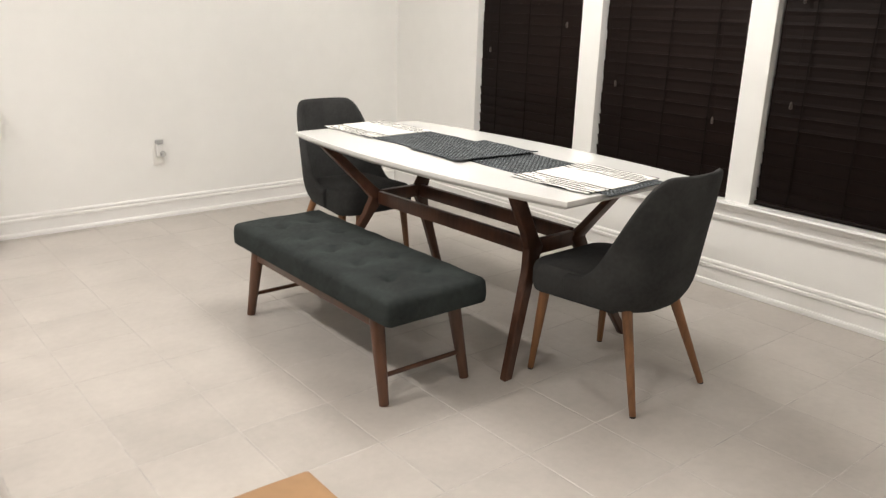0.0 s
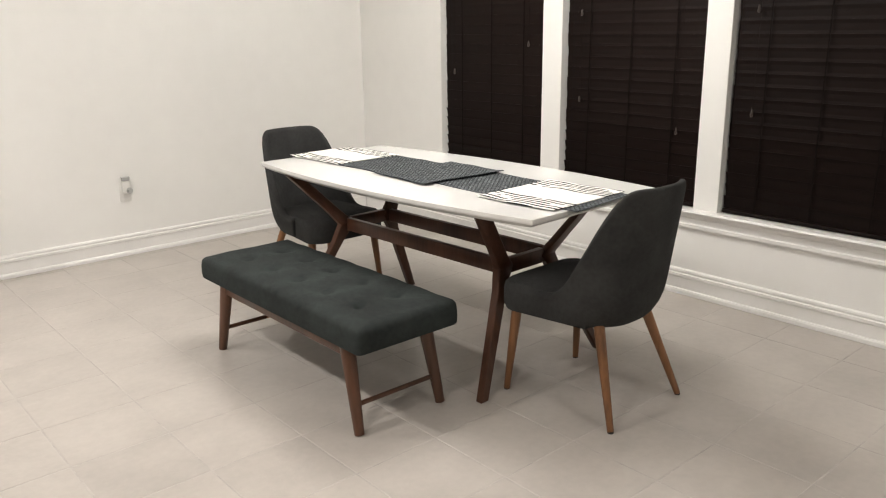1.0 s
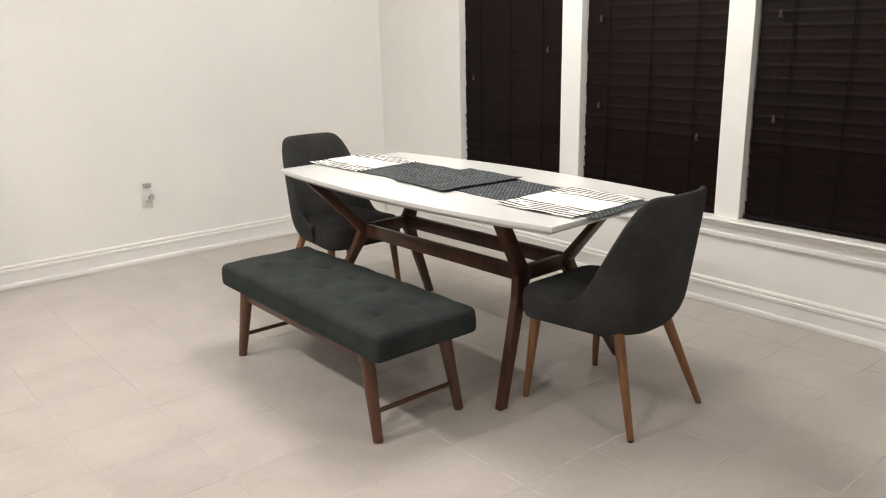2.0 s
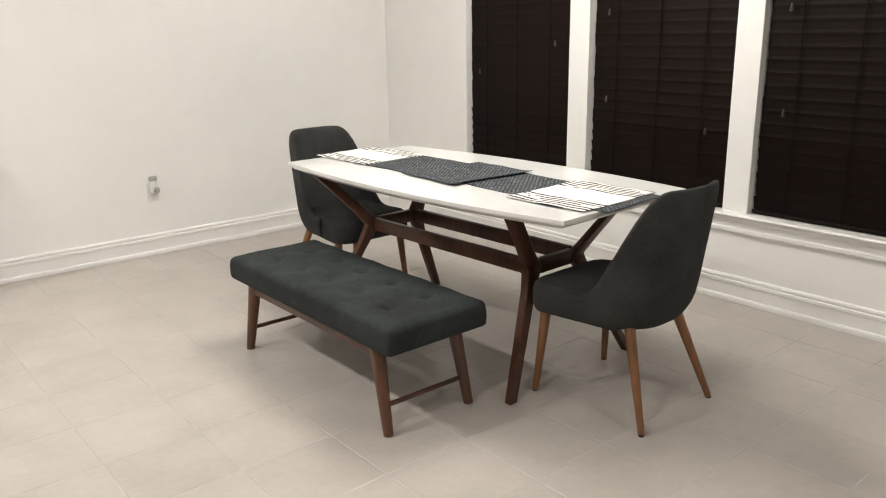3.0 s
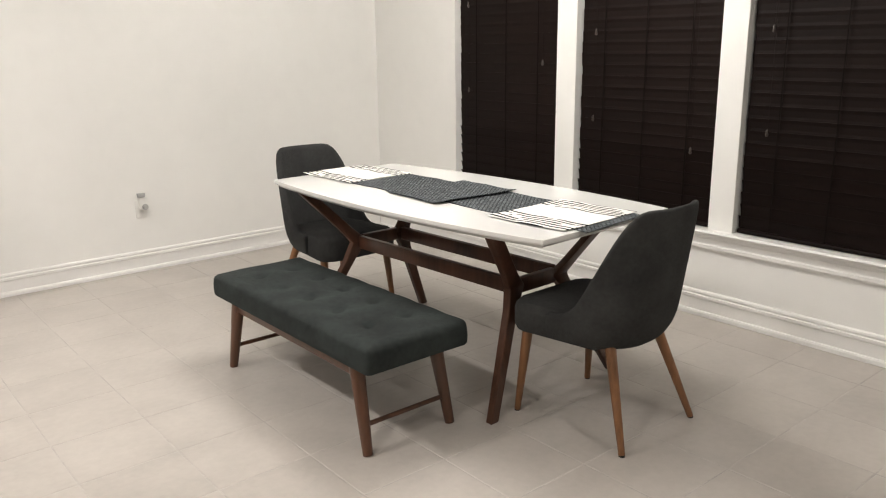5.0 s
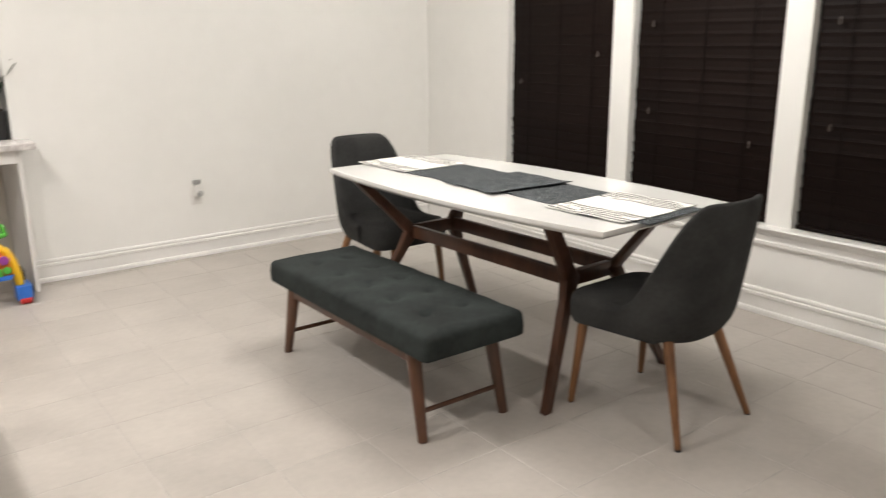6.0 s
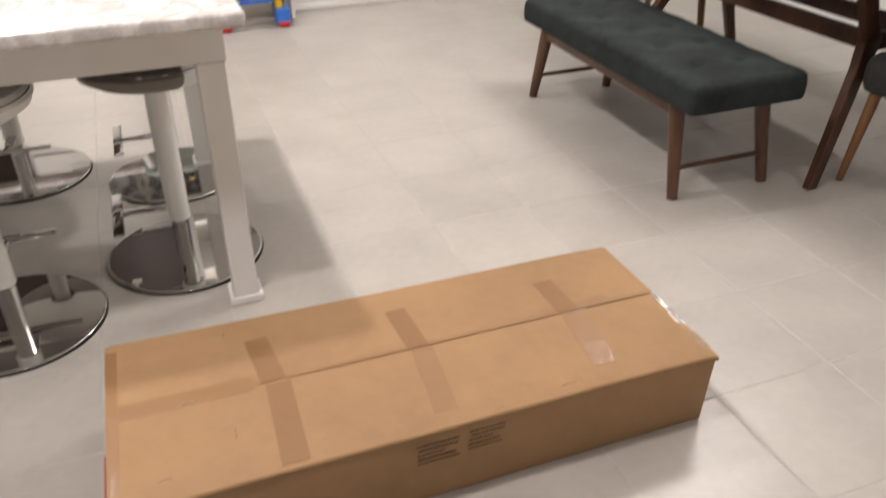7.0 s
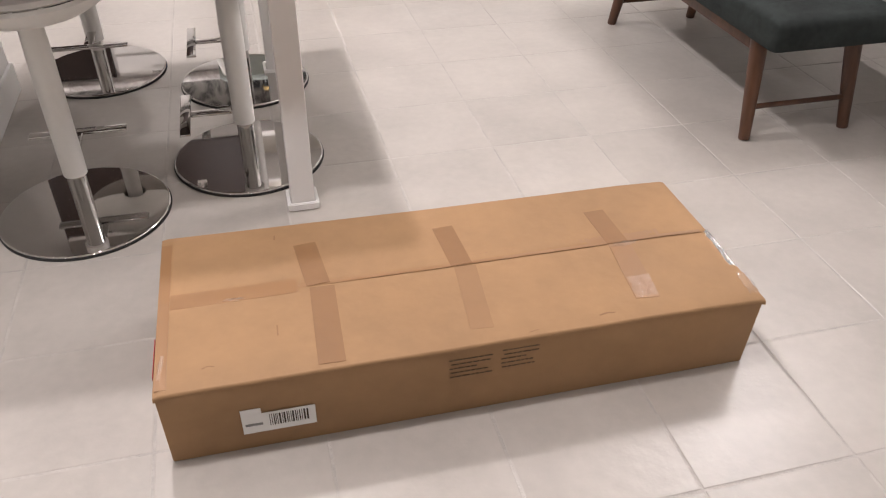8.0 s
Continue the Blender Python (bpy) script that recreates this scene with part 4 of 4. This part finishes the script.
for i in range(15):
    a = 2 * math.pi * i / 15 + rng.uniform(-0.2, 0.2)
    h, lean, w = rng.uniform(0.20, 0.34), rng.uniform(0.02, 0.16), rng.uniform(0.016, 0.026)
    bx, by = 0.030 * math.cos(a), 0.030 * math.sin(a)
    bm = bmesh.new()
    rows = []
    for j in range(9):
        s = j / 8
        c = Vector((bx + lean * s ** 1.6 * math.cos(a), by + lean * s ** 1.6 * math.sin(a), 0.166 + h * s))
        side = Vector((-math.sin(a + 0.6 * s), math.cos(a + 0.6 * s), 0)) * (w * (0.75 + 0.6 * s) * (1 - s ** 3) + 0.001)
        nrm = Vector((math.cos(a), math.sin(a), 0)) * 0.0022
        rows.append([bm.verts.new(c - side), bm.verts.new(c + nrm * 2.5), bm.verts.new(c + side), bm.verts.new(c - nrm)])
    for r0, r1 in zip(rows, rows[1:]):
        for q in range(4):
            bm.faces.new((r0[q], r0[(q + 1) % 4], r1[(q + 1) % 4], r1[q]))
    bm.faces.new(rows[0][::-1])
    bm.faces.new(rows[-1])
    part("leaf", bm, M_LEAF, p)


# bottles, glasses and a stand on the desk
TOP = 0.872


def bottle(x, y, h, r, material, label, band=None, capm=None, disc=None, span=(0.16, 0.50)):
    b = thing("bottle", pose(x, y, TOP), label, "bottle", "bottles on the desk")
    body = part("glass_body", lathe([(r * 0.9, 0.0), (r, 0.006), (r, h * 0.52), (r * 0.93, h * 0.58), (r * 0.70, h * 0.66), (r * 0.40, h * 0.74), (r * 0.34, h * 0.80), (r * 0.34, h * 0.93)], 20), material, b)
    part("cap", lathe([(r * 0.40, h * 0.931), (r * 0.40, h), (r * 0.34, h + 0.003)], 16), capm or M_BLACK, b)
    if band:
        part("label", lathe([(r + 0.0008, h * span[0]), (r + 0.0012, h * span[0] + 0.003), (r + 0.0012, h * span[1]), (r + 0.0008, h * span[1] + 0.003)], 20, False), band, b)
    if disc:
        part("label", rod((0, -r - 0.001, h * 0.44), (0, -r - 0.005, h * 0.44), 0.036, 0.036, 28, 0.001), disc, b, "round gold label")
    return body


bottle(1.104, 5.97, 0.245, 0.058, M_BLACK, "squat dark bottle with a round gold label", None, M_GOLD, M_GOLD)
bottle(1.190, 6.06, 0.285, 0.040, M_BLACK, "glossy black bottle without label")
bottle(1.262, 5.98, 0.275, 0.045, M_BLACK, "black bottle with a white square label", M_PAPER, None, None, (0.26, 0.52))
bottle(1.338, 6.05, 0.300, 0.036, M_BOTTLE, "dark green glass bottle with foil cap")
bottle(1.372, 5.96, 0.200, 0.033, M_BLACK, "short black bottle with a pale label", M_GREY)
bottle(1.425, 6.06, 0.270, 0.034, M_BOTTLE, "dark green glass bottle with foil cap")
bottle(1.705, 5.97, 0.225, 0.030, M_CLEAR, "clear glass bottle with a pale label", M_PAPER, M_WHITE, None, (0.05, 0.46))
for x, y in ((1.475, 5.92), (1.545, 5.95), (1.615, 5.92)):
    g = thing("drinking_glass", pose(x, y, TOP), "clear drinking glass standing on the desk", "glass", "glasses on the desk")
    part("bowl", lathe([(0.026, 0.0), (0.028, 0.004), (0.034, 0.095), (0.032, 0.095), (0.026, 0.008), (0.01, 0.007)], 20), M_CLEAR, g)
fr = thing("framed_card", pose(1.550, 6.12, TOP, 8, 0, 0), "white card on an added backing board coloured like the backsplash", "frame")
# board added to carry the card, coloured to blend into the backsplash
part("frame", box((-0.085, -0.008, 0.0), (0.085, 0.010, 0.310), 0.003), M_SPLASH, fr)
part("card", box((-0.058, -0.0105, 0.130), (0.058, -0.0082, 0.292)), M_PAPER, fr)
part("dark_edge", box((-0.085, -0.009, 0.3102), (0.085, 0.011, 0.318)), M_BLACK, fr)

# dark stand with two arms rising from a foot to a top bar
st = thing("bottle_stand", pose(0.985, 6.03, TOP), "dark wooden Y-shaped bottle stand on the desk", "stand")
part("foot", prism(rounded(0.045, 0.035, 0.012), 0.0, 0.016, "z", 0.003), M_BLACK, st)
part("stem", rod((0, 0, 0.016), (0, 0, 0.095), 0.016, 0.014, 14), M_BLACK, st)
for sx in (-1, 1):
    part("arm", rod((sx * 0.006, 0, 0.090), (sx * 0.052, 0, 0.225), 0.013, 0.012, 12), M_BLACK, st)
part("top_bar", box((-0.082, -0.018, 0.222), (0.082, 0.018, 0.266), 0.008), M_BLACK, st)

# ---- toy walker ----
w = thing("toy_walker", pose(1.592, 5.522, 0), "colourful plastic baby activity walker standing on the floor", "toy")
for sx in (-1, 1):
    pts = [(sx * 0.155, 0.02, 0.085), (sx * 0.152, 0.025, 0.16), (sx * 0.140, 0.04, 0.23), (sx * 0.115, 0.055, 0.29), (sx * 0.07, 0.065, 0.325), (sx * 0.0, 0.068, 0.335)]
    b2 = bmesh.new()
    for a, b in zip(pts, pts[1:]):
        add_rod(b2, a, b, 0.023, 0.023, 14, 0.0)
    for q in pts:
        bmesh.ops.create_uvsphere(b2, u_segments=12, v_segments=8, radius=0.0232, matrix=Matrix.Translation(q))
    part("arch", b2, M_YEL, w, "yellow arch tube")
    foot = part("foot", prism([(sx * 0.168 + u, 0.03 + v) for u, v in rounded(0.040, 0.075, 0.02)], 0.022, 0.105, "z", 0.012), M_BLUE, w, "blue foot")
    for y in (-0.025, 0.085):
        part("wheel", rod((sx * 0.168 - 0.030, y, 0.024), (sx * 0.168 + 0.030, y, 0.024), 0.024, None, 20, 0.004), M_RED, foot, "red wheel")
    part("outrigger", prism([(sx * 0.178 + u, 0.19 + v) for u, v in rounded(0.026, 0.085, 0.02)], 0.03, 0.15, "z", 0.01), M_BLACK, w, "dark rear leg")
bm = prism([(-0.125, 0.165), (0.125, 0.165), (0.118, 0.235), (0.09, 0.29), (0.05, 0.315), (-0.05, 0.315), (-0.09, 0.29), (-0.118, 0.235)], 0.0, 0.04, "y", 0.008)
panel = part("panel", bm, M_ORG, w, "orange activity panel")
part("play_board", prism([(-0.055, 0.215), (0.045, 0.215), (0.035, 0.31), (-0.03, 0.31)], -0.014, -0.001, "y", 0.004), M_BLUE, panel, "blue play board")
part("tray", prism([(-0.115, 0.145), (0.115, 0.150), (0.128, 0.175), (-0.128, 0.170)], -0.030, -0.001, "y", 0.006), M_BLUE, panel)
for i, (x, m) in enumerate(((-0.05, M_PUR), (-0.022, M_RED), (0.006, M_ORG), (0.034, M_YEL), (0.062, M_GRN))):
    part("piano_key", box((x - 0.012, -0.024, 0.168), (x + 0.012, -0.0015, 0.214), 0.004), m, panel)
for x, z, m, r in ((-0.095, 0.185, M_GRN, 0.024), (0.090, 0.262, M_PUR, 0.026), (-0.08, 0.255, M_RED, 0.022), (0.098, 0.205, M_GRN, 0.022), (0.005, 0.268, M_WHITE, 0.016)):
    part("roller", rod((x, -0.026, z), (x, -0.0015, z), r, r * 0.8, 20, 0.004), m, panel)
hp = [(-0.125, 0.075, 0.385), (-0.115, 0.08, 0.43), (-0.07, 0.085, 0.448), (0.0, 0.087, 0.452), (0.07, 0.085, 0.448), (0.115, 0.08, 0.43), (0.125, 0.075, 0.385), (0.07, 0.07, 0.372), (-0.07, 0.07, 0.372)]
b2 = bmesh.new()
for a, b in zip(hp, hp[1:] + hp[:1]):
    add_rod(b2, a, b, 0.014, 0.014, 12)
    bmesh.ops.create_uvsphere(b2, u_segments=10, v_segments=8, radius=0.0142, matrix=Matrix.Translation(a))
part("handle", b2, M_GRN, w, "green grab handle")
part("neck", box((-0.03, 0.05, 0.33), (0.03, 0.09, 0.375), 0.01), M_ORG, w)

# ---- high chair behind the island ----
h = thing("high_chair", pose(1.02, 4.90, 0), "white child's high chair with splayed legs and pale teal seat", "chair")
for sx in (-1, 1):
    for sy in (-1, 1):
        part("leg", rod((sx * 0.27, sy * 0.17, 0), (sx * 0.13, sy * 0.11, 0.472), 0.013, 0.017, 14, 0.003), M_WHITE, h)
part("seat", prism(rounded(0.17, 0.15, 0.06), 0.47, 0.50, "z", 0.012), M_TEAL, h, "pale teal seat")
part("backrest", box((-0.15, 0.11, 0.50), (0.15, 0.14, 0.62), 0.012), M_TEAL, h)

# ---- floor tiles ----
PX, PY, GX, GY, J = 0.3485, 0.3485, 0.711, 1.617, 0.006


def tile_mesh(x0, y0, x1, y1):
    bm = bmesh.new()
    e = 0.0022
    lo = [bm.verts.new((x, y, z)) for z, q in ((-0.0012, 0), (-0.0005, 0)) for x, y in ((x0, y0), (x1, y0), (x1, y1), (x0, y1))]
    hi = [bm.verts.new((x, y, 0.0)) for x, y in ((x0 + e, y0 + e), (x1 - e, y0 + e), (x1 - e, y1 - e), (x0 + e, y1 - e))]
    for i in range(4):
        k = (i + 1) % 4
        bm.faces.new((lo[i], lo[k], lo[4 + k], lo[4 + i]))
        bm.faces.new((lo[4 + i], lo[4 + k], hi[k], hi[i]))
    bm.faces.new(hi)
    return bm


near, rest = None, bmesh.new()
rng = random.Random(2)
for i in range(-12, 13):
    for j in range(-11, 15):
        x0, y0 = GX + i * PX, GY + j * PY
        x1, y1 = min(x0 + PX - J, XW - 0.028), min(y0 + PY - J, (YW - 0.028) if x0 > AX - 0.3 else AY - 0.03)
        x0, y0 = max(x0, XL + 0.002), max(y0, YB + 0.002)
        if x1 - x0 < 0.02 or y1 - y0 < 0.02:
            continue
        whole = abs(x1 - x0 - PX + J) < 1e-4 and abs(y1 - y0 - PY + J) < 1e-4
        if whole and 0 <= i <= 11 and -1 <= j <= 11:
            m = Matrix.Translation((x0 + (PX - J) / 2, y0 + (PY - J) / 2, rng.uniform(-0.0002, 0.0002)))
            if near is None:
                near = part("tile", tile_mesh(-(PX - J) / 2, -(PY - J) / 2, (PX - J) / 2, (PY - J) / 2), M_TILE, floor, "", False)
                near.matrix_basis = m
            else:
                share("tile", near, floor, m)
        else:
            tb = tile_mesh(x0, y0, x1, y1)
            me = bpy.data.meshes.new("tmp")
            tb.to_mesh(me)
            tb.free()
            rest.from_mesh(me)
            bpy.data.meshes.remove(me)
tagged(part("outer_tiles", rest, M_TILE, floor, "", False), "", "", "", "stuff")
